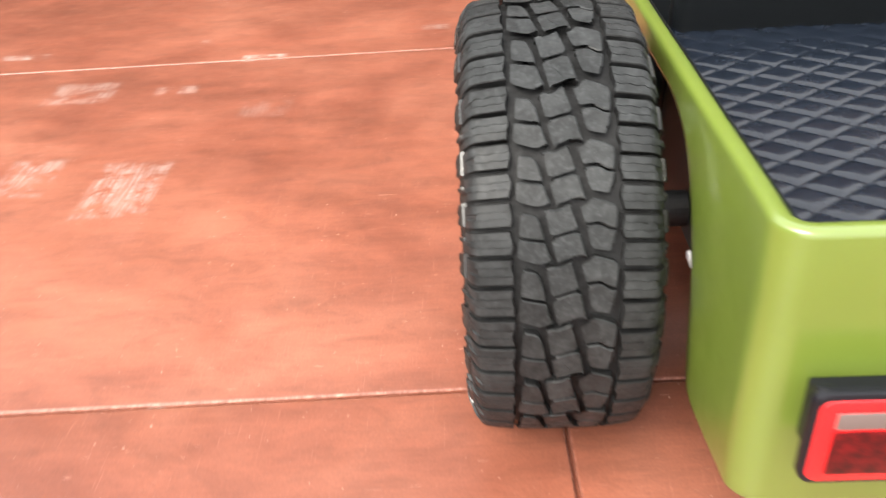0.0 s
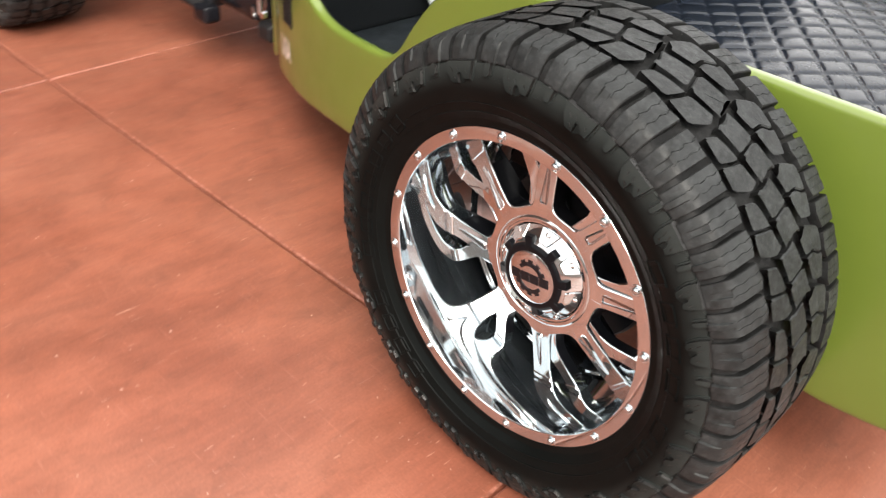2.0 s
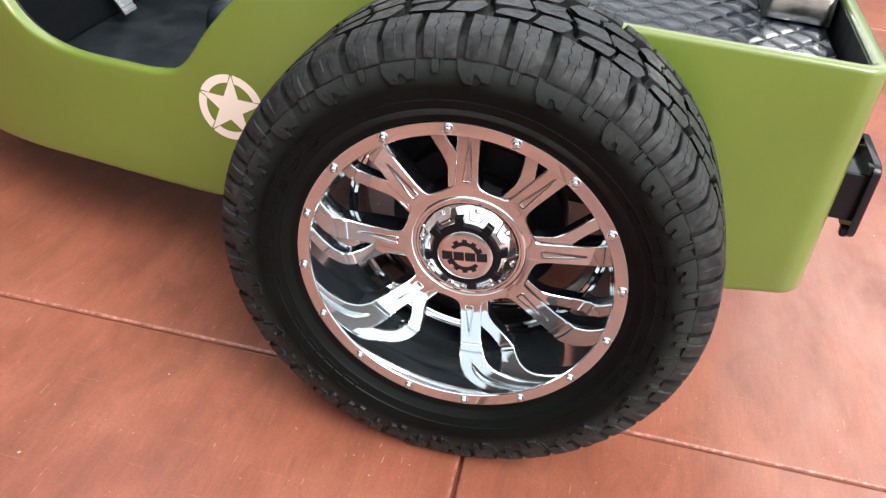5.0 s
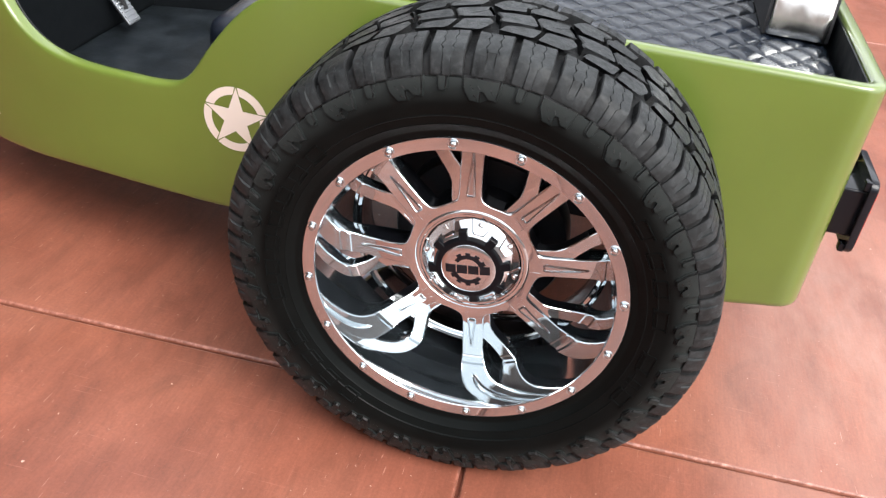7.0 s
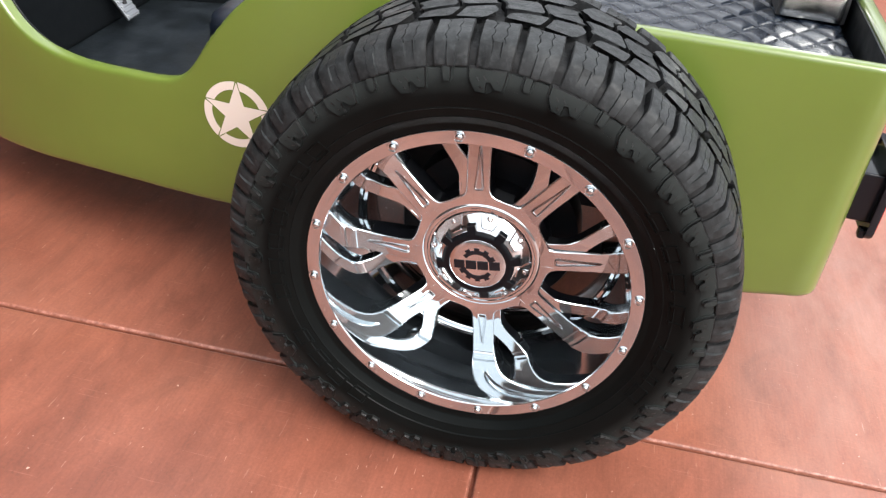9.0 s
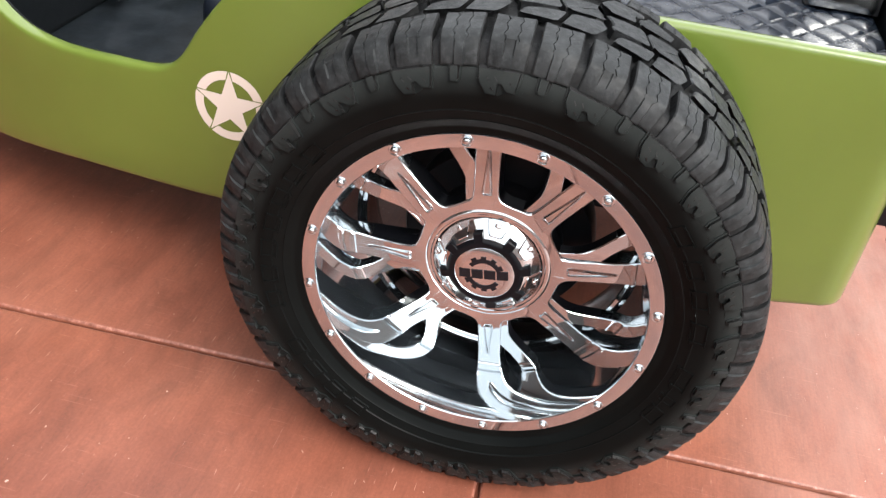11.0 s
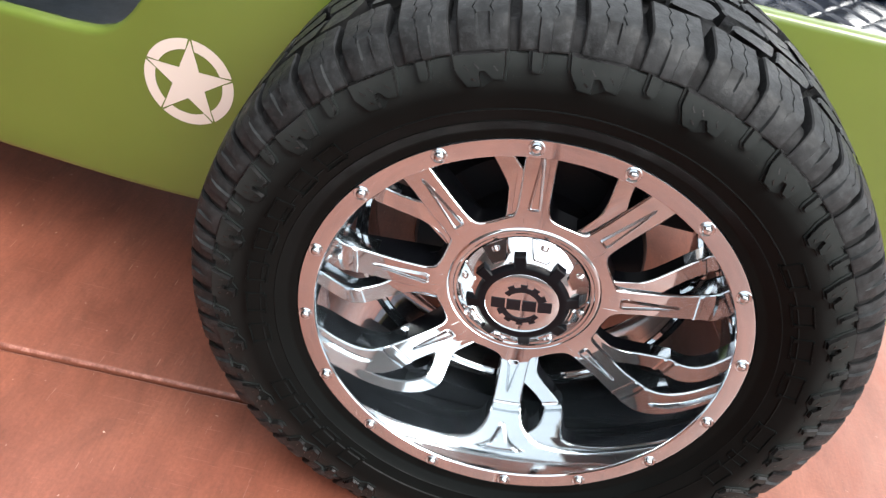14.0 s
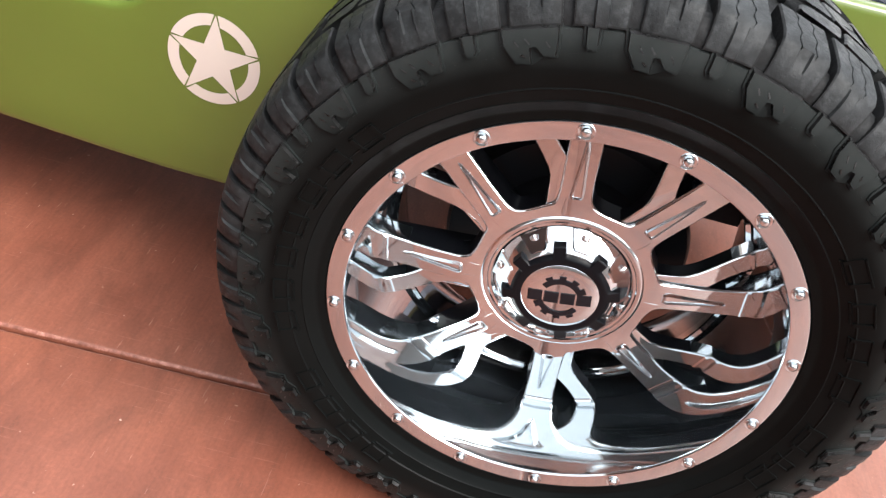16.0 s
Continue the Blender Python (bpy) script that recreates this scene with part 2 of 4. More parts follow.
def make_floor_mat():
    """Black rubber matting, scuffed paler where feet go."""
    f = Mat("scuffed_floor_mat", (0.007, 0.008, 0.01), 0.42, spec=0.2)
    c = f.ramp(f.noise(9, 5, 0.65, distort=0.7), [(0.34, (0.0040, 0.0055, 0.0066)), (0.52, (0.0080, 0.0105, 0.0130)), (0.7, (0.0150, 0.0185, 0.0220))])
    f.colour(f.mix(1.0, c, f.ramp(f.noise(160, 4, 0.7), [(0.3, 0.75), (0.7, 1.25)]), "MULTIPLY"))
    f.rough(f.ramp(f.noise(14, 5, 0.7), [(0.3, 0.3), (0.7, 0.55)]))
    f.bump(f.noise(90, 4, 0.7), 0.2, 0.002)
    return f.m


FLOOR_MAT = make_floor_mat()
QUILT = make_vinyl("quilted_black_vinyl", (0.006, 0.0088, 0.0145), 0.21, 0.36)
CREAM = Mat("cream_stencil_paint", (0.60, 0.52, 0.46), 0.5).m
RED = Mat("red_lens", (0.5, 0.007, 0.01), 0.15, coat=0.5).m
deep = Mat("dark_red_lens", (0.03, 0.0015, 0.002), 0.3, spec=0.3)
deep.colour(deep.ramp(deep.noise(45, 4, 0.7), [(0.35, (0.012, 0.0008, 0.001)), (0.65, (0.1, 0.003, 0.004))]))
DEEPRED = deep.m
CLEAR = Mat("clear_lens", (0.11, 0.085, 0.08), 0.3, spec=0.3).m

# ---- building helpers ----


def part(name, bm, material, parent=None, label="", smooth=0.0):
    me = bpy.data.meshes.new(name)
    bm.normal_update()
    bm.to_mesh(me)
    bm.free()
    me.materials.append(material)
    if smooth:
        me.polygons.foreach_set("use_smooth", [True] * len(me.polygons))
        me.set_sharp_from_angle(angle=radians(smooth))
    ob = new(name, me)
    ob.parent = parent
    if label:
        ob["label"] = label
    return ob


def firm(ob, angle):
    """Lets the large faces set the shading, so that flat chrome stays flat."""
    me = ob.data
    me.polygons.foreach_set("use_smooth", [True] * len(me.polygons))
    at = {}
    for p in me.polygons:
        for v in p.vertices:
            at.setdefault(v, []).append((p.normal.copy(), p.area))
    lim = math.cos(radians(angle))
    out = []
    for p in me.polygons:
        for v in p.vertices:
            n = Vector((0, 0, 0))
            for q, a in at[v]:
                if q.dot(p.normal) > lim:
                    n += q * a
            out.append(n.normalized() if n.length > 1e-12 else p.normal.copy())
    me.normals_split_custom_set(out)
    return ob


def soften(pts, keep=0.22):
    """Rounds the corners of a closed outline."""
    out = []
    for k in range(len(pts)):
        p, q = pts[k], pts[(k + 1) % len(pts)]
        out += [tuple(a + (b - a) * t for a, b in zip(p, q)) for t in (keep, 1 - keep)]
    return out


def again(ob, parent, m):
    """Another object on the same mesh."""
    o = new(ob.name.split(".")[0], ob.data)
    o.parent = parent
    o.matrix_local = m
    if "label" in ob:
        o["label"] = ob["label"]
    return o


def box(bm, lo, hi, bevel=0.0, seg=2, m=None):
    r = bmesh.ops.create_cube(bm, size=1.0)["verts"]
    for v in r:
        v.co = Vector([lo[k] + (v.co[k] + 0.5) * (hi[k] - lo[k]) for k in range(3)])
        if m:
            v.co = m @ v.co
    if bevel:
        edges = list({e for v in r for e in v.link_edges})
        bmesh.ops.bevel(bm, geom=edges, offset=bevel, segments=seg, affect="EDGES", profile=0.6)


def tube(bm, a, b, r, seg=16, r2=None):
    a, b = Vector(a), Vector(b)
    d = b - a
    m = Matrix.Translation((a + b) / 2) @ d.to_track_quat("Z", "Y").to_matrix().to_4x4()
    bmesh.ops.create_cone(bm, cap_ends=True, segments=seg, radius1=r, radius2=r if r2 is None else r2, depth=d.length, matrix=m)


def lathe(bm, profile, seg=128, closed=False):
    """Turns (x, r) points about the x axis; at angle 0 a point stands straight up."""
    rings = []
    for k in range(seg):
        a = 2 * math.pi * k / seg
        rings.append([bm.verts.new((x, -r * math.sin(a), r * math.cos(a))) for x, r in profile])
    n = len(profile)
    for k in range(seg):
        p, q = rings[k], rings[(k + 1) % seg]
        for j in range(n if closed else n - 1):
            bm.faces.new((p[j], p[(j + 1) % n], q[(j + 1) % n], q[j]))


def prism(bm, top, low):
    """A solid between two outlines with the same number of points."""
    n = len(top)
    t = [bm.verts.new(p) for p in top]
    b = [bm.verts.new(p) for p in low]
    bm.faces.new(t)
    bm.faces.new(b[::-1])
    for k in range(n):
        bm.faces.new((t[k], b[k], b[(k + 1) % n], t[(k + 1) % n]))


def shrink(pts, d):
    """Pulls a flat outline in by about d."""
    cx, cy = sum(p[0] for p in pts) / len(pts), sum(p[1] for p in pts) / len(pts)
    out = []
    for x, y in pts:
        r = math.hypot(x - cx, y - cy)
        k = max(0.0, 1 - d / max(r, 1e-6))
        out.append((cx + (x - cx) * k, cy + (y - cy) * k))
    return out


def inset(pts, d):
    """Moves each edge of a flat outline in by d (out, where d is negative)."""
    n = len(pts)
    area = sum(pts[k - 1][0] * pts[k][1] - pts[k][0] * pts[k - 1][1] for k in range(n))
    sign = 1.0 if area > 0 else -1.0
    out = []
    for k in range(n):
        p, q, w = Vector(pts[k - 1]), Vector(pts[k]), Vector(pts[(k + 1) % n])
        t0, t1 = (q - p).normalized(), (w - q).normalized()
        nn = Vector((t0.y + t1.y, -(t0.x + t1.x)))
        nn = nn.normalized() / max(0.6, math.cos(t0.angle(t1, 0) / 2)) if nn.length > 1e-6 else Vector((0, 0))
        c = q - nn * d * sign
        out.append((c.x, c.y))
    return out


def fix(bm):
    bmesh.ops.recalc_face_normals(bm, faces=bm.faces)
    return bm


# ---- setting: red concrete in large slabs with tooled joints ----
ground_bm = bmesh.new()
bmesh.ops.create_grid(ground_bm, x_segments=8, y_segments=8, size=400, matrix=Matrix.Translation((0, 0, -0.014)))
ground = tagged(part("ground", ground_bm, FLOOR), "red stained concrete yard in large slabs with tooled joints", "floor", kind="structure")
SLAB_X, SLAB_Y, TURN = 3.05, 2.13, 1.9
slab_bm = bmesh.new()
box(slab_bm, (0.0038, 0.0038, -0.04), (SLAB_X - 0.0038, SLAB_Y - 0.0038, 0.0), 0.008, 4)
slab = part("slab", slab_bm, FLOOR, ground, smooth=40)
# lighter speckled bevels: the glint along the joints is put into their colour
EDGE = Mat("worn_slab_edge", (0.3, 0.12, 0.085), 0.36)
EDGE.co = EDGE.n.new("ShaderNodeNewGeometry").outputs["Position"]
EDGE.colour(EDGE.ramp(EDGE.noise(60, 4, 0.7), [(0.36, (0.14, 0.045, 0.027)), (0.55, (0.25, 0.095, 0.066)), (0.72, (0.42, 0.20, 0.155))]))
EDGE.bump(EDGE.noise(180, 4, 0.7), 0.4, 0.002)
slab.data.materials.append(EDGE.m)
for p in slab.data.polygons:
    if 0.25 < p.normal.z < 0.97:
        p.material_index = 1
slab_home = Matrix.Translation((0.028, -0.052, 0)) @ pose(0, 0, 0, 0, 0, TURN)
slab.matrix_local = slab_home
for i in range(-3, 3):
    for j in range(-3, 4):
        if (i, j) != (0, 0):
            again(slab, ground, slab_home @ Matrix.Translation((i * SLAB_X, j * SLAB_Y, 0)))

# unseen open shelter, added to shade the cart's front: roof, back and side walls
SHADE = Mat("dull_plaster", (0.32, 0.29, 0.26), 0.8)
SHADE.colour(SHADE.ramp(SHADE.noise(2, 4), [(0.3, (0.28, 0.25, 0.22)), (0.7, (0.36, 0.33, 0.30))]))
bm = bmesh.new()
box(bm, (-5.0, 2.9, 3.5), (5.5, 9.2, 3.7), 0.02)
tagged(part("ceiling", bm, SHADE.m), "unseen dull plaster roof, added to shade the front", "ceiling", kind="structure")
bm = bmesh.new()
box(bm, (-5.0, 9.0, -0.014), (5.5, 9.2, 3.496), 0.02)
tagged(part("wall_north", bm, SHADE.m), "unseen dull plaster back wall, added to block light", "wall", kind="structure")
for name, x in (("wall_west", -5.0), ("wall_east", 5.3)):
    bm = bmesh.new()
    box(bm, (x, 3.0, -0.014), (x + 0.2, 8.997, 3.496), 0.02)
    tagged(part(name, bm, SHADE.m), "unseen dull plaster side wall, added to block light", "wall", kind="structure")

# unseen wall, added to hold back low sky light from the west
bm = bmesh.new()
box(bm, (-6.2, -9.0, -0.014), (-6.0, 2.9, 2.7), 0.02)
tagged(part("wall_west_near", bm, SHADE.m), "unseen dull plaster wall, added to cut low western light", "wall", kind="structure")

# unseen dark wall, added for the deck pad and rim to reflect
bm = bmesh.new()
box(bm, (5.3, -9.0, -0.014), (5.5, 0.6, 2.3), 0.02)
SLATE = Mat("slate_grey_render", (0.1, 0.11, 0.13), 0.8)
SLATE.colour(SLATE.ramp(SLATE.noise(2, 4), [(0.3, (0.085, 0.095, 0.115)), (0.7, (0.115, 0.125, 0.145))]))
tagged(part("wall_east_near", bm, SLATE.m), "unseen slate grey wall, added as a dark reflection for the deck", "wall", kind="structure")

# ---- the jeep cart ----
jeep = tagged(new("jeep_cart"), "olive green open jeep cart with wide off-road tyres on chrome wheels", "vehicle")
HUB_Z = 0.415

# wheel, turned about the x axis; its outer side faces -x
PHASE = -9.5


def sidewall(r):
    """How far out the sidewall bulges at radius r."""
    pts = ((0.272, 0.128), (0.282, 0.137), (0.30, 0.1495), (0.318, 0.1572), (0.334, 0.1606), (0.35, 0.1603), (0.362, 0.1578), (0.375, 0.1530), (0.386, 0.1478), (0.392, 0.1445))
    return float(np.interp(r, [p[0] for p in pts], [p[1] for p in pts]))


def crown(x):
    return 0.4205 - 0.011 * min(1.0, abs(x) / 0.146) ** 3


def wheel_pt(x, r, deg):
    a = radians(deg)
    return Vector((x, -r * math.sin(a), r * math.cos(a)))


# tread pitches, in degrees round the tyre from low on its rear face upwards
PITCHES = [14.6, 12.0, 12.25, 13.4, 17.1, 17.4, 17.4, 17.3, 16.5, 14.0, 12.5, 12.5, 14.0, 16.5, 17.2, 16.5, 14.0, 12.6, 12.6, 14.0, 16.6, 17.0, 16.5, 15.55]
PITCH_ENDS = [4.86 + sum(PITCHES[:k]) for k in range(len(PITCHES) + 1)]


def pitch_angle(k, v):
    """Clockwise degrees from the top for v (0 to 1, downwards on the rear face) in pitch k."""
    n = len(PITCHES)
    w = k + 1 - v
    i = math.floor(w)
    turns, i0 = divmod(i, n)
    return 90 - (PITCH_ENDS[i0] + (w - i) * PITCHES[i0] + 360 * turns)


def build_tyre():
    bm = bmesh.new()
    half = [(0.2725, 0.130), (0.2760, 0.1398), (0.279, 0.1406), (0.284, 0.1412), (0.286, 0.1417), (0.289, 0.1434), (0.2905, 0.1450), (0.299, 0.1490), (0.3003, 0.1508), (0.3016, 0.1504), (0.3152, 0.1560),
            (0.3165, 0.1578), (0.3178, 0.1573), (0.326, 0.1594), (0.334, 0.1606), (0.342, 0.1608), (0.35, 0.1603), (0.356, 0.1593), (0.362, 0.1578), (0.3685, 0.1557), (0.3735, 0.1537), (0.3745, 0.1516), (0.3755, 0.1520),
            (0.381, 0.1512), (0.387, 0.1486), (0.393, 0.1452), (0.3985, 0.1402), (0.4010, 0.134), (0.4000, 0.122)]
    prof = [(-x, r) for r, x in half] + [(-0.07, 0.4045), (0.0, 0.4055), (0.07, 0.4045)] + [(x, r) for r, x in reversed(half)]
    prof += [(0.12, 0.262), (0.0, 0.25), (-0.12, 0.262)]
    lathe(bm, prof, 156, True)
    rnd = random.Random(4)
    N = len(PITCHES)

    def tread_block(k, pts):
        # pts: (x, v), x across the tread, v down the rear face within pitch k
        long = 0.419 * radians(PITCHES[k])
        metric = [(x, v * long) for x, v in pts]
        metric = soften(inset(metric, -0.0002), 0.17)
        top = inset(metric, 0.0022)

        def ring(flat, drop):
            return [bm.verts.new(wheel_pt(x, crown(x) - drop, pitch_angle(k, y / long))) for x, y in flat]

        a, b, c = ring(top, 0.0), ring(metric, 0.0016), ring(inset(metric, -0.0003), 0.0165)
        n = len(pts)
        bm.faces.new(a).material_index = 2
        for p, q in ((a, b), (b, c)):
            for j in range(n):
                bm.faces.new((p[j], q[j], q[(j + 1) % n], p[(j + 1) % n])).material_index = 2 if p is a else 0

    def lug(k, side, v0, v1, slant, ribbed, inner):
        # a shoulder lug that wraps over the edge of the tread, with two zigzag slits, and a rib or a hollow down its side
        sec = [(inner, 0.396), (inner, crown(inner) - 0.003), (inner + 0.0012, crown(inner)), (inner + 0.012, crown(inner + 0.012)), (inner + 0.022, crown(inner + 0.022)), (0.120, crown(0.120)), (0.131, 0.4125),
               (0.1390, 0.4092), (0.1428, 0.4050), (0.1472, 0.3985), (0.1500, 0.3925), (0.1524, 0.3860), (0.1546, 0.3785), (0.1548, 0.3768), (0.1500, 0.3757)]
        last = len(sec) - 1
        w = v1 - v0
        stations = [(v0, 0.0016, 0.0), (v0 + 0.014, 0.0, 0.0)]
        mid = (v0 + v1) / 2
        for c in (0.34, 0.67):
            m = v0 + w * c
            if c > 0.5:
                stations += [(mid - 0.056, 0.0, 2.0), (mid - 0.044, 0.0, 3.0), (mid + 0.044, 0.0, 3.0), (mid + 0.056, 0.0, 2.0)]
            stations += [(m - 0.0065, 0.0, 1.0), (m - 0.005, 0.0016, 1.0), (m + 0.003, 0.0016, 1.0), (m + 0.0045, 0.0, 1.0)]
        stations += [(v1 - 0.014, 0.0, 0.0), (v1, 0.0016, 0.0)]
        rows = []
        for v, drop, zig in stations:
            row = []
            for j, (x, r) in enumerate(sec):
                d = drop if 1 <= j < last and (j < 8 or not zig) else 0.0
                dv = slant * (min(x, 0.14) - 0.115) / 0.03 + (0.012 * (1 if j % 2 else -1) if zig == 1.0 and j < 8 else 0.0)
                if zig == 3.0 and ribbed and 8 <= j <= 13:
                    x += (0.0012, 0.0030, 0.0038, 0.0038, 0.0036, 0.0034)[j - 8]
                elif zig == 3.0 and not ribbed and 7 <= j <= 10:
                    x -= (0.0016, 0.0036, 0.0036, 0.0016)[j - 7]
                nip = 0.0022 * math.sin(6.0 * (v - v0) / w + k) if j < 3 else 0.0
                row.append(bm.verts.new(wheel_pt(side * (x + nip), r - d, pitch_angle(k, v + dv))))
            rows.append(row)
        for p, q in zip(rows, rows[1:]):
            for j in range(last):
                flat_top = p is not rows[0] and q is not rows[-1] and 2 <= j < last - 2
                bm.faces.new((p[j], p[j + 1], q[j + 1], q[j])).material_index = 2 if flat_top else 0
        bm.faces.new(rows[0])
        bm.faces.new(rows[-1][::-1])

    for k in range(N):
        for step, ribbed in ((0.0, False), (0.5, True)):
            j = rnd.uniform(-0.012, 0.012)
            lug(k, -1, step - 0.176 + j, step + 0.240 + j, 0.012, ribbed, 0.0835)
            lug(k, 1, step + 0.098 + j, step + 0.518 + j, 0.022, ribbed, 0.0845)
        # inner row next to the outer shoulder, split by a curved slit
        tread_block(k, [(-0.071, 0.0), (-0.047, 0.05), (-0.0400, 0.2), (-0.0335, 0.485), (-0.050, 0.47), (-0.0745, 0.415), (-0.0735, 0.2)])
        tread_block(k, [(-0.0755, 0.45), (-0.051, 0.505), (-0.0335, 0.525), (-0.0285, 0.72), (-0.0235, 0.84), (-0.031, 0.885), (-0.0435, 0.93), (-0.078, 0.81), (-0.0775, 0.6)])
        # middle row, saw-toothed on both sides
        tread_block(k, [(-0.0345, 0.0), (-0.024, -0.05), (-0.0165, -0.02), (0.0, -0.10), (0.006, -0.13), (0.0125, 0.08), (0.0185, 0.315), (-0.0265, 0.44), (-0.0310, 0.2)])
        tread_block(k, [(-0.0262, 0.47), (0.0190, 0.345), (0.0250, 0.62), (0.0300, 0.81), (0.0220, 0.77), (0.0110, 0.79), (-0.002, 0.85), (-0.009, 0.86), (-0.0155, 0.93), (-0.0210, 0.75)])
        # inner row next to the inner shoulder
        tread_block(k, [(0.0375, -0.23), (0.058, -0.17), (0.0775, -0.08), (0.0750, 0.3), (0.066, 0.30), (0.050, 0.20), (0.0265, 0.225), (0.0215, 0.05), (0.0185, -0.09), (0.028, -0.125)])
        tread_block(k, [(0.0275, 0.27), (0.050, 0.24), (0.066, 0.345), (0.0745, 0.345), (0.0705, 0.55), (0.0655, 0.73), (0.046, 0.69), (0.0375, 0.665), (0.0325, 0.55)])

    def raised(side, pts, h, smaller=0.0009, top=1):
        # pts: (degrees, r) on the sidewall
        base = inset([(d * 0.0065, r) for d, r in pts], -0.15 * h + (smaller - 0.0006 if smaller < 0 else 0.0))
        lows = [wheel_pt(side * (sidewall(r) - 0.001), r, d / 0.0065) for d, r in base]
        m = inset([(d * 0.0065, r) for d, r in pts], smaller)
        tops = [wheel_pt(side * (sidewall(r) + h), r, d / 0.0065) for d, r in m]
        first = len(bm.faces)
        prism(bm, tops, lows)
        bm.faces.ensure_lookup_table()
        bm.faces[first].material_index = top
        if h > 0.002:
            for q in range(first + 2, len(bm.faces)):
                bm.faces[q].material_index = 3

    # biters on both sidewalls: a stepped claw and a small tongue per pitch
    for side in (-1, 1):
        for k in range(N):
            def claw(pts, h):
                turn = 0.0 if side < 0 else 0.27
                if h > 0.003:  # a low step runs round each of them
                    outer = [p for p in pts if not (0.9 < p[0] < 1.06 and p[1] > 0.355)]
                    raised(side, [(pitch_angle(k, v + turn), min(r, 0.3745)) for v, r in outer], 0.0020, -0.0024)
                raised(side, [(pitch_angle(k, v + turn), r) for v, r in pts], h)
            claw([(0.755, 0.3775), (0.765, 0.3625), (0.855, 0.3465), (0.985, 0.3455), (0.985, 0.3595), (1.03, 0.3605), (1.09, 0.352), (1.195, 0.3515), (1.215, 0.364), (1.22, 0.3775)], 0.0066)
            claw([(0.43, 0.3775), (0.432, 0.362), (0.452, 0.3585), (0.510, 0.3585), (0.532, 0.362), (0.535, 0.3775)], 0.0062)
            for v, r, dv, dr in ((0.85, 0.3665, 0.04, -0.005), (0.94, 0.3675, 0.04, -0.005), (0.90, 0.3545, 0.04, -0.003), (1.11, 0.3645, 0.035, -0.005)):
                sipe = [(v, r), (v + 0.008, r + 0.0011), (v + dv + 0.008, r + dr + 0.0011), (v + dv, r + dr)]
                raised(side, [(pitch_angle(k, a + (0.0 if side < 0 else 0.27)), b) for a, b in sipe], 0.0069, 0.0001, 3)
            for v in (0.27, 0.305, 0.34, 0.375, 0.59, 0.625, 0.66, 0.695):
                claw([(v, 0.374), (v, 0.352), (v + 0.012, 0.352), (v + 0.012, 0.374)], 0.0006)
    # raised outline marks in place of the maker's lettering
    marks = [(53, 8.0), (63, 7.0), (72, 7.5), (82.5, 8.5), (98.5, 9.0), (106.5, 3.0), (113.5, 7.5)] + [(212 + 8.8 * q, 7.0) for q in range(4)] + [(256 + 8.8 * q, 7.0) for q in range(7)]
    for side in (-1, 1):
        for d, w in marks:
            for lo, hi, a0, a1 in ((0.3315, 0.334, 0.1, 0.9), (0.309, 0.3115, 0.02, 0.82), (0.3117, 0.3313, 0.06, 0.2), (0.3117, 0.3313, 0.76, 0.9)):
                raised(side, [(d + w * (a0 - 0.5), lo), (d + w * (a1 - 0.5), lo), (d + w * (a1 - 0.5), hi), (d + w * (a0 - 0.5), hi)], 0.0019, 0.0006)
        for q in range(12):
            raised(side, [(120 + q * 2.2, 0.292), (121.2 + q * 2.2, 0.292), (121.2 + q * 2.2, 0.2965), (120 + q * 2.2, 0.2965)], 0.0005, 0.0002)
    fix(bm)
    for f in bm.faces:
        c = f.calc_center_median()
        if f.material_index == 0 and math.hypot(c.y, c.z) < 0.3765 and 0.1 < abs(c.x):
            f.material_index = 1
    # the tyre flattens where it stands
    for v in bm.verts:
        if v.co.z < -HUB_Z + 0.0005:
            v.co.z = -HUB_Z + 0.0005
    return bm


def build_rim():
    bm = bmesh.new()
    prof = [(-0.128, 0.2740), (-0.134, 0.2756), (-0.1385, 0.2752), (-0.1402, 0.2738), (-0.1405, 0.272), (-0.1405, 0.2550), (-0.1400, 0.2538), (-0.1385, 0.2530), (-0.1370, 0.2521), (-0.02, 0.2352), (0.022, 0.2335),
            (0.0285, 0.2330), (0.0300, 0.2315), (0.0305, 0.2255), (0.0320, 0.2240), (0.043, 0.2236), (0.07, 0.2230), (0.10, 0.2255), (0.118, 0.240), (0.13, 0.247), (0.142, 0.250), (0.146, 0.256), (0.146, 0.274), (0.140, 0.277), (0.128, 0.276)]
    prof += [(0.128, 0.262), (0.0, 0.248), (-0.126, 0.262)]
    lathe(bm, prof, 192, True)
    return fix(bm)


def face_x(r):
    d = max(0.0, r - 0.118)
    return -0.0485 + 0.11 * d + 0.35 * d * d


def branch_x(r):
    d = max(0.0, r - 0.120)
    return -0.0455 + 0.12 * d + 0.35 * d * d


ARM = [(-10.0, 0.1185), (-8.0, 0.1285), (-6.2, 0.150), (-4.7, 0.178), (-3.5, 0.205), (-3.3, 0.246), (7.2, 0.246), (7.5, 0.205), (8.0, 0.17), (8.7, 0.145), (9.8, 0.1275), (12.0, 0.1195), (16.0, 0.1160), (22.0, 0.1148), (29.0, 0.1165)]
BRANCH = [(2.0, 0.130), (1.0, 0.150), (-3.2, 0.172), (-6.8, 0.188), (-9.6, 0.208), (-12.2, 0.246), (-18.2, 0.246), (-17.0, 0.215), (-12.5, 0.168), (-11.4, 0.150), (-12.0, 0.131), (-14.8, 0.119), (-17.0, 0.112), (-17.0, 0.100), (2.0, 0.100)]


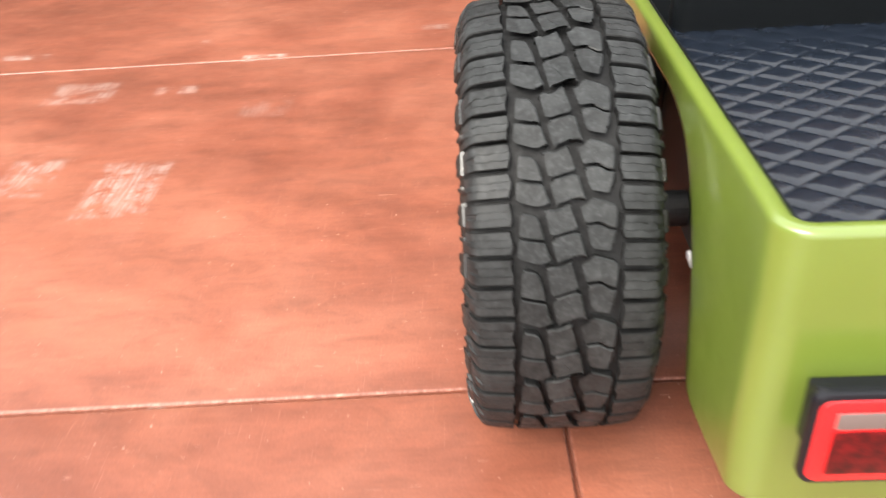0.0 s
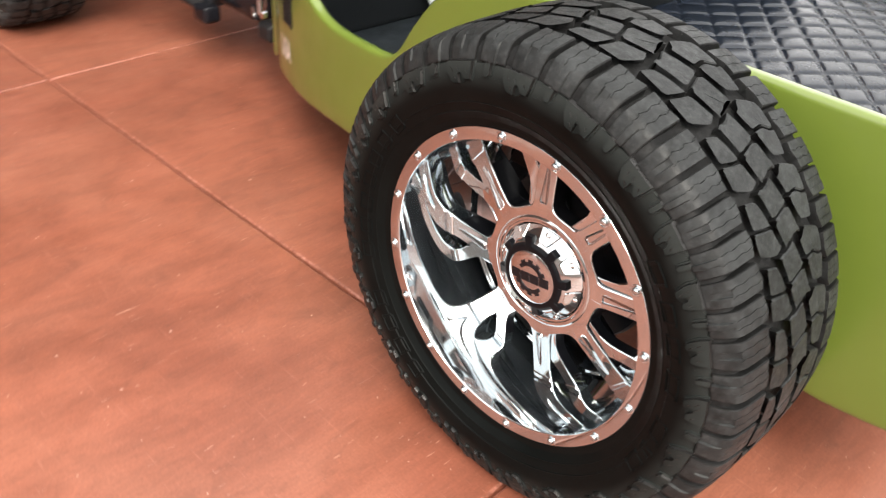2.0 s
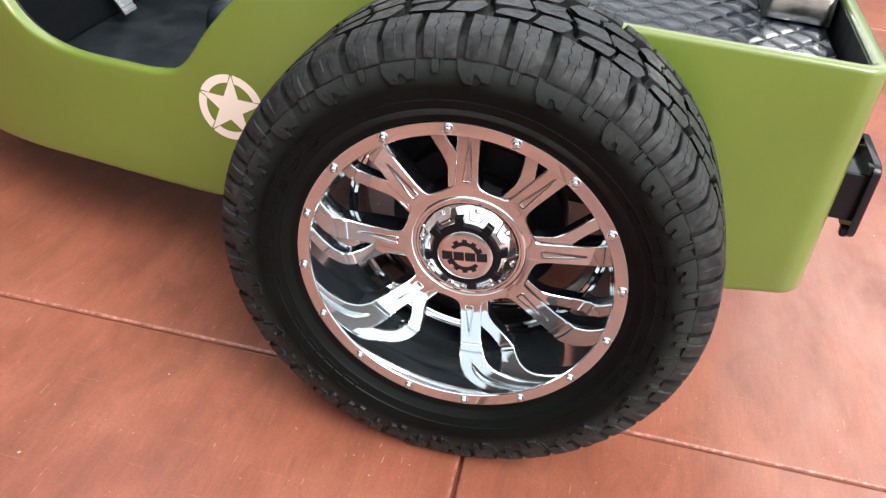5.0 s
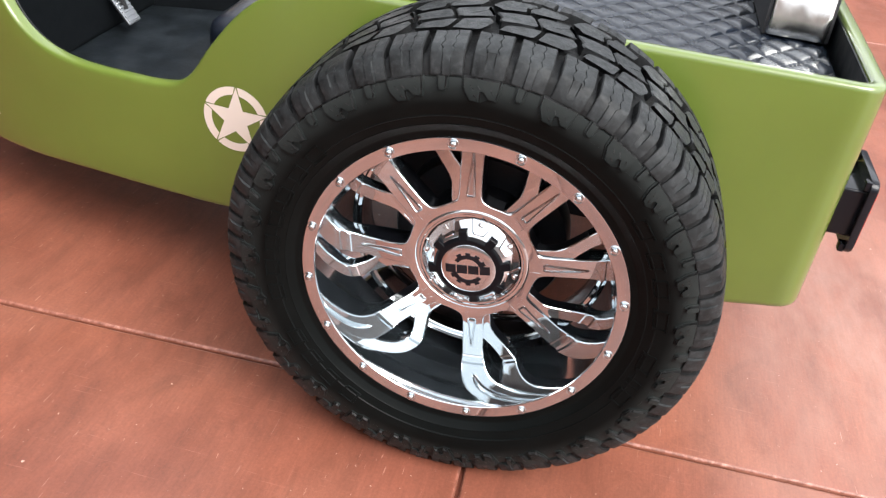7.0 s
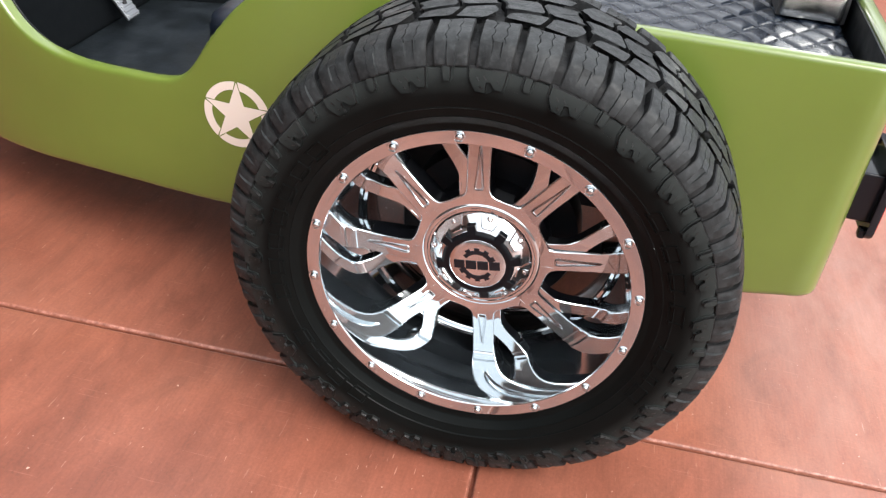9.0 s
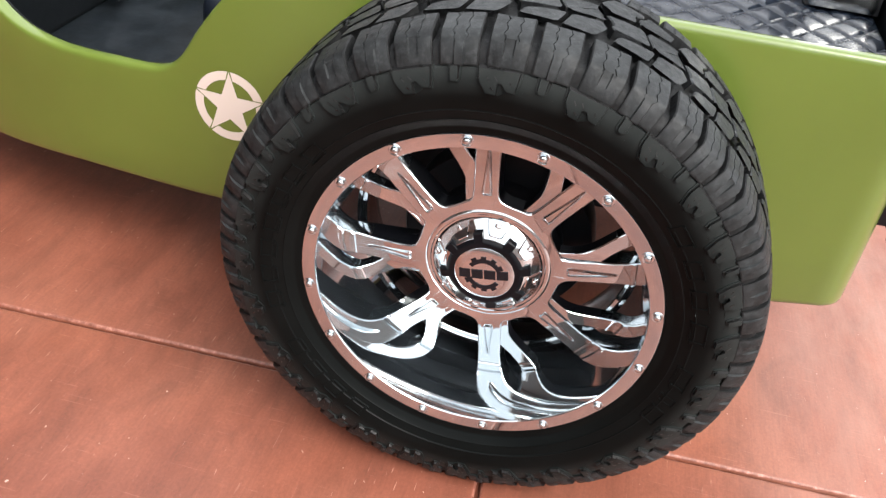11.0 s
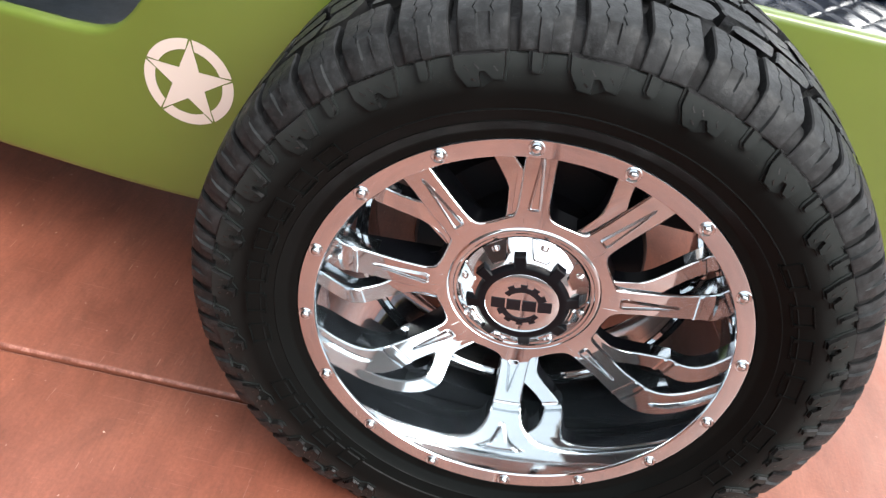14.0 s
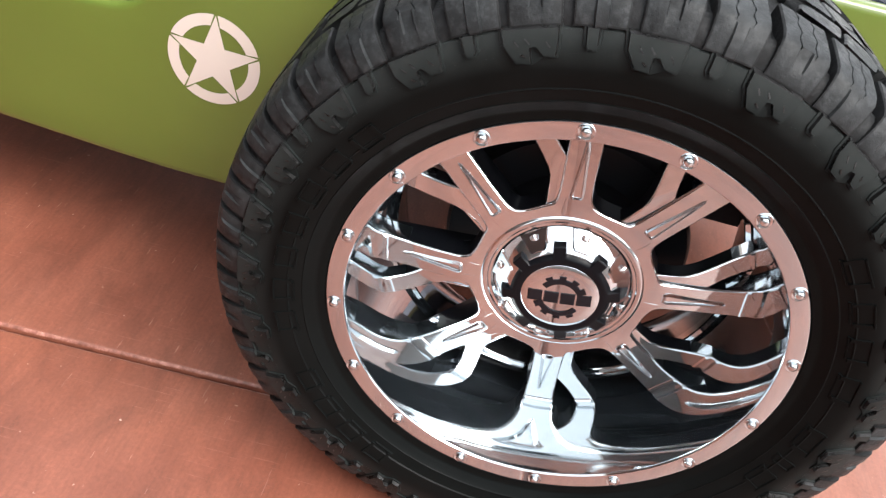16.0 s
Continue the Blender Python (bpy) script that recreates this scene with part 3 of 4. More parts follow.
def build_arm(outline, face, thick, soft):
    """A flat arm with rounded edges, cut to an outline of (degrees, r)."""
    bm = bmesh.new()
    out = soften([(r * math.sin(radians(d)), r * math.cos(radians(d))) for d, r in outline])
    n = len(out)
    area = sum(out[k - 1][0] * out[k][1] - out[k][0] * out[k - 1][1] for k in range(n))
    sign = 1.0 if area > 0 else -1.0

    def ring(inset, dx):
        row = []
        for k in range(n):
            p, q, w = Vector(out[k - 1]), Vector(out[k]), Vector(out[(k + 1) % n])
            t0, t1 = (q - p).normalized(), (w - q).normalized()
            nn = Vector((t0.y + t1.y, -(t0.x + t1.x)))
            nn = nn.normalized() / max(0.6, math.cos(t0.angle(t1, 0) / 2))
            c = q - nn * inset * sign
            row.append(bm.verts.new((face(math.hypot(*q)) + dx, -c.x, c.y)))
        return row

    rings = [ring(soft * 1.6, 0.0), ring(soft * 1.45, soft * 0.07), ring(soft * 0.45, soft * 1.0), ring(soft * 0.1, soft * 1.5), ring(0.0, soft * 2.2), ring(-0.0015, thick - 0.004), ring(0.004, thick)]
    bm.faces.new(rings[0])
    bm.faces.new(rings[-1][::-1])
    for a, b in zip(rings, rings[1:]):
        for k in range(n):
            bm.faces.new((a[k], b[k], b[(k + 1) % n], a[(k + 1) % n]))
    bmesh.ops.triangulate(bm, faces=[f for f in bm.faces if len(f.verts) > 4])
    return fix(bm)


def build_spider():
    """Eight main arms and the hub plate, cast in one."""
    bm = bmesh.new()
    flat = [(d + 45 * k, r) for k in range(8) for d, r in ARM]
    out = soften([(r * math.sin(radians(d)), r * math.cos(radians(d))) for d, r in flat])
    n = len(out)

    def ring(ins, dx):
        return [bm.verts.new((face_x(math.hypot(*q)) + dx, -a, b)) for (a, b), q in zip(inset(out, ins), out)]

    top = inset(out, 0.0021)
    steps = 8
    cols = []
    for (a, b), q in zip(top, out):
        r, d = math.hypot(a, b), math.atan2(a, b)
        cols.append([bm.verts.new((face_x(rr), -rr * math.sin(d), rr * math.cos(d))) for rr in (0.088 + (r - 0.088) * i / steps for i in range(steps + 1))])
    for k in range(n):
        p, q = cols[k], cols[(k + 1) % n]
        for i in range(steps):
            bm.faces.new((p[i], p[i + 1], q[i + 1], q[i]))
    rings = [[c[-1] for c in cols], ring(0.0019, 0.0001), ring(0.0007, 0.0011), ring(0.0002, 0.0018), ring(0.0, 0.0030), ring(-0.0015, 0.030)]
    back = [bm.verts.new((0.012, c[0].co.y, c[0].co.z)) for c in cols]
    rings.append(back)
    for a, b in zip(rings, rings[1:]):
        for k in range(n):
            bm.faces.new((a[k], b[k], b[(k + 1) % n], a[(k + 1) % n]))
    return fix(bm)


def build_spoke_rib(outline, h, face=face_x, soft=0.0024, hollow=False):
    # a raised rib on the face of the arm, with slanted sides; a hollow one is a raised loop
    bm = bmesh.new()
    pts = [(r * math.sin(radians(d)), r * math.cos(radians(d))) for d, r in outline]

    def ring(d, up):
        return [bm.verts.new((face(math.hypot(*p)) - up, -p[0], p[1])) for p in inset(pts, d)]

    rows = [ring(soft * 1.5, h), ring(soft * 1.25, h * 0.97), ring(soft * 0.25, h * 0.1), ring(0.0, 0.0), ring(0.0, -0.001)]
    if hollow:
        rows = [ring(soft * 2.3, h * 0.18), ring(soft * 2.1, h * 0.24), ring(soft * 1.75, h * 0.8)] + rows
    bm.faces.new(rows[0])
    n = len(pts)
    for p, q in zip(rows, rows[1:]):
        for k in range(n):
            bm.faces.new((p[k], q[k], q[(k + 1) % n], p[(k + 1) % n]))
    return fix(bm)


def build_wheel(parent):
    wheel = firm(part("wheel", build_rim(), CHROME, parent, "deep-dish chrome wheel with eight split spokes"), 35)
    # behind the spokes the barrel takes the chrome with shade in its colour
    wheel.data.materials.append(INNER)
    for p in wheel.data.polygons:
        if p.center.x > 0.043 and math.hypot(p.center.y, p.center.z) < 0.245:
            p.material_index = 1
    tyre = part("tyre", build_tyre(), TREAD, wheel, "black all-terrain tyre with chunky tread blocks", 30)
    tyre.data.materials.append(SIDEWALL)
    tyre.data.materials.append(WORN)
    tyre.data.materials.append(MOULDED)
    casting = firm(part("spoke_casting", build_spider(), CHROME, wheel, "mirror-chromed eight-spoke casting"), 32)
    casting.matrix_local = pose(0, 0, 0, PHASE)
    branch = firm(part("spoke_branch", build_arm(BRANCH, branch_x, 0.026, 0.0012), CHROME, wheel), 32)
    for ob in (casting, branch):  # near-black side and back faces within radius 0.2
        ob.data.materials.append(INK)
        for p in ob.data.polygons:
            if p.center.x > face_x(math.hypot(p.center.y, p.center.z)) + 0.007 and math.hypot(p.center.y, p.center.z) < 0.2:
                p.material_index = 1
    ribs = [firm(part("spoke_rib", build_spoke_rib([(-1.9, 0.1265), (-1.0, 0.1245), (4.0, 0.1245), (4.9, 0.1265), (5.2, 0.131), (3.6, 0.186), (3.0, 0.199), (2.3, 0.2035), (1.6, 0.199), (-2.2, 0.131)], 0.0042, face_x, 0.0019, True), CHROME, wheel), 25)]
    # a folded collar where each arm runs into the barrel
    ribs.append(firm(part("spoke_collar", build_spoke_rib([(-3.2, 0.2235), (7.2, 0.2235), (7.1, 0.2315), (-3.2, 0.2315)], 0.0024, face_x, 0.0016), CHROME, wheel), 25))
    ribs.append(firm(part("branch_collar", build_spoke_rib([(-10.9, 0.2245), (-17.2, 0.2245), (-17.5, 0.2320), (-11.3, 0.2320)], 0.0024, branch_x, 0.0016), CHROME, wheel), 25))
    ribs.append(branch)
    for k in range(8):
        m = pose(0, 0, 0, PHASE + 45 * k)
        if k:
            for r in ribs:
                again(r, wheel, m)
        else:
            for o in ribs:
                o.matrix_local = m
    # bolts round the lip
    bm = bmesh.new()
    lathe(bm, [(0.002, 0.0092), (-0.0008, 0.0092), (-0.0014, 0.0084), (-0.0007, 0.0060), (-0.002, 0.0056), (-0.0040, 0.0050), (-0.0055, 0.0032), (-0.006, 0.0004)], 14)
    bolt = part("bolt", bm, CHROME, wheel, smooth=50)
    for k in range(16):
        m = pose(0, 0, 0, PHASE + 22.5 * k) @ Matrix.Translation((-0.1405, 0, 0.265))
        if k:
            again(bolt, wheel, m)
        else:
            bolt.matrix_local = m
    # hub flange, cone, black cog and domed badge
    bm = bmesh.new()
    lathe(bm, [(-0.030, 0.1005), (-0.0488, 0.1005), (-0.0493, 0.0997), (-0.0507, 0.0980), (-0.0512, 0.0955), (-0.0504, 0.0925), (-0.0475, 0.0902), (-0.0440, 0.0885), (-0.0450, 0.0872), (-0.0465, 0.0860), (-0.0690, 0.0625), (-0.0698, 0.060), (-0.0698, 0.0004)], 96)
    part("hub_flange", fix(bm), CHROME, wheel, "mirror-polished chrome hub cone", 30)
    bm = bmesh.new()

    def on_cone(r, w, up):
        return (-0.0465 - (0.0860 - r) * 0.9574 - 0.69 * up, w, r + 0.72 * up)

    prism(bm, [on_cone(r, w, 0.0016) for r, w in ((0.0835, -0.0172), (0.0835, 0.0172), (0.0680, 0.0098), (0.0660, 0.0075), (0.0660, -0.0075), (0.0680, -0.0098))],
          [on_cone(r, w, -0.001) for r, w in ((0.0848, -0.0188), (0.0848, 0.0188), (0.0676, 0.0112), (0.0648, 0.0082), (0.0648, -0.0082), (0.0676, -0.0112))])
    pocket = part("lug_pocket", fix(bm), CHROME, wheel)
    bm = bmesh.new()
    lathe(bm, [(0.003, 0.0055), (-0.002, 0.0055), (-0.0028, 0.0045), (-0.0022, 0.0026), (-0.0035, 0.0022), (-0.004, 0.0004)], 12)
    lug_bolt = part("lug_bolt", bm, STEEL, wheel, smooth=40)
    for k in range(8):
        turn = pose(0, 0, 0, 6 + 45 * k)
        for ob, m in ((pocket, turn), (lug_bolt, turn @ Matrix.Translation((-0.0548, 0, 0.0792)) @ pose(0, 0, 0, 0, -50, 0))):
            if k:
                again(ob, wheel, m)
            else:
                ob.matrix_local = m
    bm = bmesh.new()
    outline = []
    for k in range(8):
        c = -16 + 45 * k
        outline += [(c - 16, 0.0612), (c - 9.5, 0.0612), (c - 7.5, 0.0625), (c - 5.8, 0.0725), (c + 5.8, 0.0725), (c + 7.5, 0.0625), (c + 9.5, 0.0612), (c + 16, 0.0612)]
    ring = [(r * math.sin(radians(d)), r * math.cos(radians(d))) for d, r in outline]
    inn = shrink(ring, 0.0015)
    rows = [[bm.verts.new((x, -a, b)) for a, b in pp] for x, pp in ((-0.054, ring), (-0.0700, ring), (-0.0713, inn))]
    core = [[bm.verts.new(wheel_pt(x, r, math.degrees(math.atan2(a, b)))) for a, b in ring] for x, r in ((-0.0738, 0.0575), (-0.0750, 0.0540), (-0.0738, 0.0470))]
    rows += core
    n = len(ring)
    for a, b in zip(rows, rows[1:]):
        for k in range(n):
            bm.faces.new((a[k], b[k], b[(k + 1) % n], a[(k + 1) % n]))
    part("cap_cog", fix(bm), INK, wheel, "gloss black cog-shaped ring", 30)
    bm = bmesh.new()
    lathe(bm, [(-0.069, 0.0478), (-0.0740, 0.0474), (-0.0748, 0.0462), (-0.0762, 0.034), (-0.0768, 0.017), (-0.0770, 0.0004)], 64)
    part("centre_cap", fix(bm), CHROME, wheel, "domed chrome centre cap", 40)
    # plain badge: cog arcs above and below a slanted bar
    bm = bmesh.new()

    def dome(r):
        return -0.0770 + 0.0022 * (r / 0.0462) ** 2

    def flat(pts):
        prism(bm, [(dome(math.hypot(a, b)) - 0.0012, -a, b) for a, b in pts], [(dome(math.hypot(a, b)) + 0.001, -a, b) for a, b in pts])

    tilt = Matrix.Rotation(radians(9), 2)
    for base in (0, 180):
        arc = [(base - 62 + k * 15.5, 0.0215) for k in range(8, -1, -1)]
        for k in range(8):
            r1 = 0.0330 if k % 2 else 0.0285
            arc += [(base - 62 + k * 15.5, r1), (base - 62 + (k + 1) * 15.5, r1)]
        flat([(r * math.sin(radians(d)), r * math.cos(radians(d))) for d, r in arc])
        part("badge_cog", fix(bm), BLACK, wheel, "plain black half cog mark")
        bm = bmesh.new()
    for k in range(4):
        x0 = -0.0392 + k * 0.0199
        quad = [(x0, -0.008), (x0 + 0.0178, -0.008), (x0 + 0.0178, 0.008), (x0, 0.008)]
        flat([tuple(tilt @ Vector(p)) for p in quad])
        part("badge_bar", fix(bm), BLACK, wheel, "plain black bar mark")
        bm = bmesh.new()
    bm.free()
    return wheel


rear_wheel = build_wheel(jeep)
rear_wheel.matrix_local = Matrix.Translation((0, 0, HUB_Z))


def copy_part(ob, parent, m):
    o = again(ob, parent, m)
    for c in ob.children:
        again(c, o, c.matrix_local)
    return o


MID = 0.70  # the cart's middle line
copy_part(rear_wheel, jeep, Matrix.Translation((2 * MID, 0, HUB_Z)) @ pose(0, 0, 0, 0, 0, 180))
FRONT = Matrix.Diagonal((0.97, 0.86, 0.86, 1))
copy_part(rear_wheel, jeep, Matrix.Translation((0.13, 2.67, HUB_Z * 0.86)) @ FRONT)
copy_part(rear_wheel, jeep, Matrix.Translation((2 * MID - 0.13, 2.67, HUB_Z * 0.86)) @ pose(0, 0, 0, 0, 0, 180) @ FRONT)

# ---- body shell ----


def curve(y, pts):
    ys = [p[0] for p in pts]
    vs = [p[1] for p in pts]
    if y <= ys[0]:
        return vs[0]
    if y >= ys[-1]:
        return vs[-1]
    k = max(i for i in range(len(ys)) if ys[i] <= y)
    k = min(k, len(ys) - 2)
    t = (y - ys[k]) / (ys[k + 1] - ys[k])
    m = lambda i: 0.0 if i <= 0 or i >= len(ys) - 1 else (vs[i + 1] - vs[i - 1]) / (ys[i + 1] - ys[i - 1])
    h = ys[k + 1] - ys[k]
    return vs[k] * (2 * t ** 3 - 3 * t * t + 1) + m(k) * h * (t ** 3 - 2 * t * t + t) + vs[k + 1] * (3 * t * t - 2 * t ** 3) + m(k + 1) * h * (t ** 3 - t * t)


TOP = [(-0.62, 0.756), (0.36, 0.756), (0.44, 0.742), (0.50, 0.708), (0.55, 0.663), (0.60, 0.60), (0.645, 0.533), (0.68, 0.505), (0.73, 0.494), (0.80, 0.490), (0.87, 0.487), (0.93, 0.488), (0.99, 0.497), (1.04, 0.516), (1.085, 0.552), (1.12, 0.61), (1.15, 0.70), (1.19, 0.78), (1.26, 0.83), (1.5, 0.84)]
LOW = [(-0.62, 0.286), (-0.47, 0.267), (-0.385, 0.263), (-0.362, 0.280), (-0.346, 0.34), (-0.325, 0.45), (-0.285, 0.56), (-0.22, 0.645), (-0.13, 0.69), (0.0, 0.70), (0.15, 0.69), (0.25, 0.645), (0.325, 0.56), (0.370, 0.45), (0.392, 0.33), (0.405, 0.262), (0.425, 0.242), (0.5, 0.238), (0.9, 0.230), (1.1, 0.217), (1.45, 0.212)]
SIDE = [(-0.62, 0.216), (-0.2, 0.206), (0.3, 0.196), (0.6, 0.199), (0.85, 0.224), (1.0, 0.249), (1.16, 0.288), (1.29, 0.336), (1.42, 0.396)]
WALL = 0.030


def side_pt(y, z, off=0.0):
    """A point on the cart's outer left side, off metres proud of it."""
    x = curve(y, SIDE)
    dx = (curve(y + 0.01, SIDE) - curve(y - 0.01, SIDE)) / 0.02
    n = Vector((-1, dx, 0)).normalized()
    return Vector((x, y, z)) + n * off


def build_body(lining=False):
    bm = bmesh.new()
    R, Y0, Y1 = 0.05, -0.627, 1.41
    left = []
    ys = [Y1 - 0.009 * k for k in range(int((Y1 - (Y0 + R)) / 0.009) + 1)]
    for y in ys:
        left.append((curve(y, SIDE), y))
    xr = curve(Y0, SIDE)
    for k in range(1, 10):
        a = radians(90 * k / 9)
        left.append((xr + R - R * math.cos(a), Y0 + R - R * math.sin(a)))
    for k in range(1, 12):
        left.append((xr + R + (MID - xr - R) * k / 11, Y0 - 0.004 * math.sin(math.pi * 0.5 * k / 11)))
    loop = left + [(2 * MID - x, y) for x, y in reversed(left[:-1])]
    front = [(left[0][0] + (2 * (MID - left[0][0])) * k / 12, Y1 + 0.05 * math.sin(math.pi * k / 12)) for k in range(1, 12)]
    loop += [(2 * MID - x + 0 * y, y) for x, y in front]
    n = len(loop)
    rows = []
    for k, (x, y) in enumerate(loop):
        p, q = Vector(loop[k - 1]), Vector(loop[(k + 1) % n])
        t = (q - p).normalized()
        inward = Vector((-t.y, t.x))
        if inward.dot(Vector((MID, 0.4)) - Vector((x, y))) < 0:
            inward = -inward
        zt, zl = curve(y, TOP), curve(y, LOW)
        sec = [(WALL, zl + 0.02), (0.012, zl), (0.005, zl + 0.0015), (0.0012, zl + 0.006), (0, zl + 0.014)]
        sec += [(0, zl + 0.014 + (zt - 0.012 - zl - 0.014) * j / 5) for j in range(1, 6)]
        sec += [(0.001, zt - 0.006), (0.004, zt - 0.0015), (0.009, zt), (WALL - 0.009, zt), (WALL - 0.004, zt - 0.0015), (WALL - 0.001, zt - 0.006), (WALL, zt - 0.012)]
        if lining:
            zl = max(zl + 0.03, 0.30)
            sec = [(WALL + 0.001, zl), (WALL + 0.001, zt - 0.007), (WALL + 0.003, zt - 0.005), (WALL + 0.005, zt - 0.007), (WALL + 0.005, zl)]
        rows.append([bm.verts.new((x + inward.x * d, y + inward.y * d, z)) for d, z in sec])
    m = len(rows[0])
    for k in range(n):
        a, b = rows[k], rows[(k + 1) % n]
        for j in range(m):
            bm.faces.new((a[j], a[(j + 1) % m], b[(j + 1) % m], b[j]))
    return fix(bm)


body = part("body", build_body(), GREEN, jeep, "olive green painted tub with a thick rounded rim", 40)

part("tub_lining", build_body(True), VINYL, jeep, "black vinyl lining of the tub", 40)

# underside and floor pan
bm = bmesh.new()
prism(bm, [(0.225, 0.40, 0.318), (0.26, 0.9, 0.318), (0.42, 1.385, 0.318), (2 * MID - 0.42, 1.385, 0.318), (2 * MID - 0.26, 0.9, 0.318), (2 * MID - 0.225, 0.36, 0.318)],
      [(0.225, 0.36, 0.26), (0.26, 0.9, 0.26), (0.42, 1.385, 0.26), (2 * MID - 0.42, 1.385, 0.26), (2 * MID - 0.26, 0.9, 0.26), (2 * MID - 0.225, 0.36, 0.26)])
part("floor_pan", fix(bm), FLOOR_MAT, jeep, "scuffed black rubber floor covering")
bm = bmesh.new()
box(bm, (0.285, -0.58, 0.43), (2 * MID - 0.285, 0.34, 0.63), 0.01)
part("deck_box", bm, SATIN, jeep)


def build_quilt(x0, x1, y0, y1, z):
    """Padded vinyl stitched in diamonds."""
    bm = bmesh.new()
    step = 0.0031
    nx, ny = int((x1 - x0) / step), int((y1 - y0) / step)
    c, s, w = math.cos(radians(36.8)), math.sin(radians(36.8)), 0.0577
    grid = []
    for j in range(ny + 1):
        row = []
        for i in range(nx + 1):
            x, y = x0 + (x1 - x0) * i / nx, y0 + (y1 - y0) * j / ny
            u, v = (-(x - 0.557) * s + (y + 0.017) * c) / w, ((x - 0.557) * s + (y + 0.017) * c) / w
            fu, fv = abs((u % 1) - 0.5) * 2, abs((v % 1) - 0.5) * 2
            puff = (1 - fu ** 7.0) * (1 - fv ** 7.0) * (0.72 + 0.28 * (1 - fu * fu) * (1 - fv * fv))
            edge = min(1.0, min(i, nx - i, j, ny - j) / 2.0)
            row.append(bm.verts.new((x, y, z - 0.0065 + 0.0065 * puff ** 0.7 * edge + 0.002 * noise.noise((x * 5, y * 5, 0)))))
        grid.append(row)
    for j in range(ny):
        for i in range(nx):
            bm.faces.new((grid[j][i], grid[j][i + 1], grid[j + 1][i + 1], grid[j + 1][i]))
    ring = [grid[0][i] for i in range(nx + 1)] + [grid[j][nx] for j in range(1, ny + 1)] + [grid[ny][i] for i in range(nx - 1, -1, -1)] + [grid[j][0] for j in range(ny - 1, 0, -1)]
    low = [bm.verts.new((v.co.x, v.co.y, z - 0.08)) for v in ring]
    n = len(ring)
    for k in range(n):
        bm.faces.new((ring[k], low[k], low[(k + 1) % n], ring[(k + 1) % n]))
    bm.faces.new(low)
    return fix(bm)


DECK_Z = 0.70
part("deck_pad", build_quilt(0.262, 2 * MID - 0.262, -0.585, 0.26, DECK_Z), QUILT, jeep, "diamond-quilted glossy black vinyl deck pad", 60)

# seats
def build_seat():
    bm = bmesh.new()
    box(bm, (-0.19, -0.2, 0.0), (0.19, 0.2, 0.13), 0.05, 5)
    return bm


for x in (MID,):
    seat = part("seat_cushion", build_seat(), SEATING, jeep, "rounded blue-black vinyl seat cushion", 50)
    seat.location = (x, 0.57, 0.40)
    bm = bmesh.new()
    box(bm, (-0.43, -0.04, 0), (0.43, 0.04, 0.42), 0.035, 5)
    back = part("seat_back", bm, VINYL, jeep, "wide black vinyl backrest", 50)
    back.matrix_local = Matrix.Translation((x, 0.30, 0.48)) @ pose(0, 0, 0, 12)
    bm = bmesh.new()
    box(bm, (-0.16, -0.16, 0), (0.16, 0.16, 0.09), 0.01)
    part("seat_base", bm, SATIN, jeep).location = (x, 0.57, 0.316)

# pedal: ribbed bright metal on an arm
bm = bmesh.new()
box(bm, (-0.03, -0.004, -0.065), (0.03, 0.004, 0.065), 0.003)
pedal = part("pedal", bm, ALLOY, jeep, "ribbed bright metal pedal")
for k in range(9):
    bm = bmesh.new()
    box(bm, (-0.026, -0.008, -0.058 + k * 0.0135), (0.026, -0.003, -0.051 + k * 0.0135), 0.001, 1)
    part("rib", bm, ALLOY, pedal)
pedal.matrix_local = Matrix.Translation((0.82, 1.175, 0.398)) @ pose(0, 0, 0, -38, 0, 0)
bm = bmesh.new()
tube(bm, (0.82, 1.16, 0.38), (0.82, 1.21, 0.50), 0.009)
part("pedal_arm", bm, SATIN, jeep)

# dash panel closing the front
bm = bmesh.new()
box(bm, (0.345, 1.20, 0.318), (2 * MID - 0.345, 1.235, 0.82), 0.012)
part("firewall", bm, VINYL, jeep)
bm = bmesh.new()
box(bm, (0.40, 1.21, 0.815), (2 * MID - 0.40, 1.405, 0.838), 0.008)
part("hood", bm, GREEN, jeep)

# star emblem
def on_side(bm, pts, off=0.0012):
    bm.faces.new([bm.verts.new(side_pt(y, z, off)) for y, z in pts])


STAR_Y, STAR_Z, STAR_R = 0.547, 0.4555, 0.0705
bm = bmesh.new()
tips = []
for k in range(10):
    a, r = radians(36 * k + 1), STAR_R * (0.985 if k % 2 == 0 else 0.375)
    tips.append((STAR_Y - r * math.sin(a), STAR_Z + r * math.cos(a)))
for k in range(0, 10, 2):
    on_side(bm, [(STAR_Y, STAR_Z), tips[k - 1], tips[k], tips[k + 1]])
bmesh.ops.remove_doubles(bm, verts=bm.verts, dist=1e-5)
star = part("star_emblem", fix(bm), CREAM, jeep, "cream stencilled star in a broken ring")
for k in range(5):
    bm = bmesh.new()
    for q in range(8):
        def rp(f, r):
            w = 2.2 if r > 0.06 else 7.5
            a = radians(72 * k + 1 + w + (72 - 2 * w) * f)
            return (STAR_Y - r * math.sin(a), STAR_Z + r * math.cos(a))
        on_side(bm, [rp(q / 8, 0.053), rp((q + 1) / 8, 0.053), rp((q + 1) / 8, STAR_R), rp(q / 8, STAR_R)])
    bmesh.ops.remove_doubles(bm, verts=bm.verts, dist=1e-5)
    part("ring_arc", fix(bm), CREAM, star)

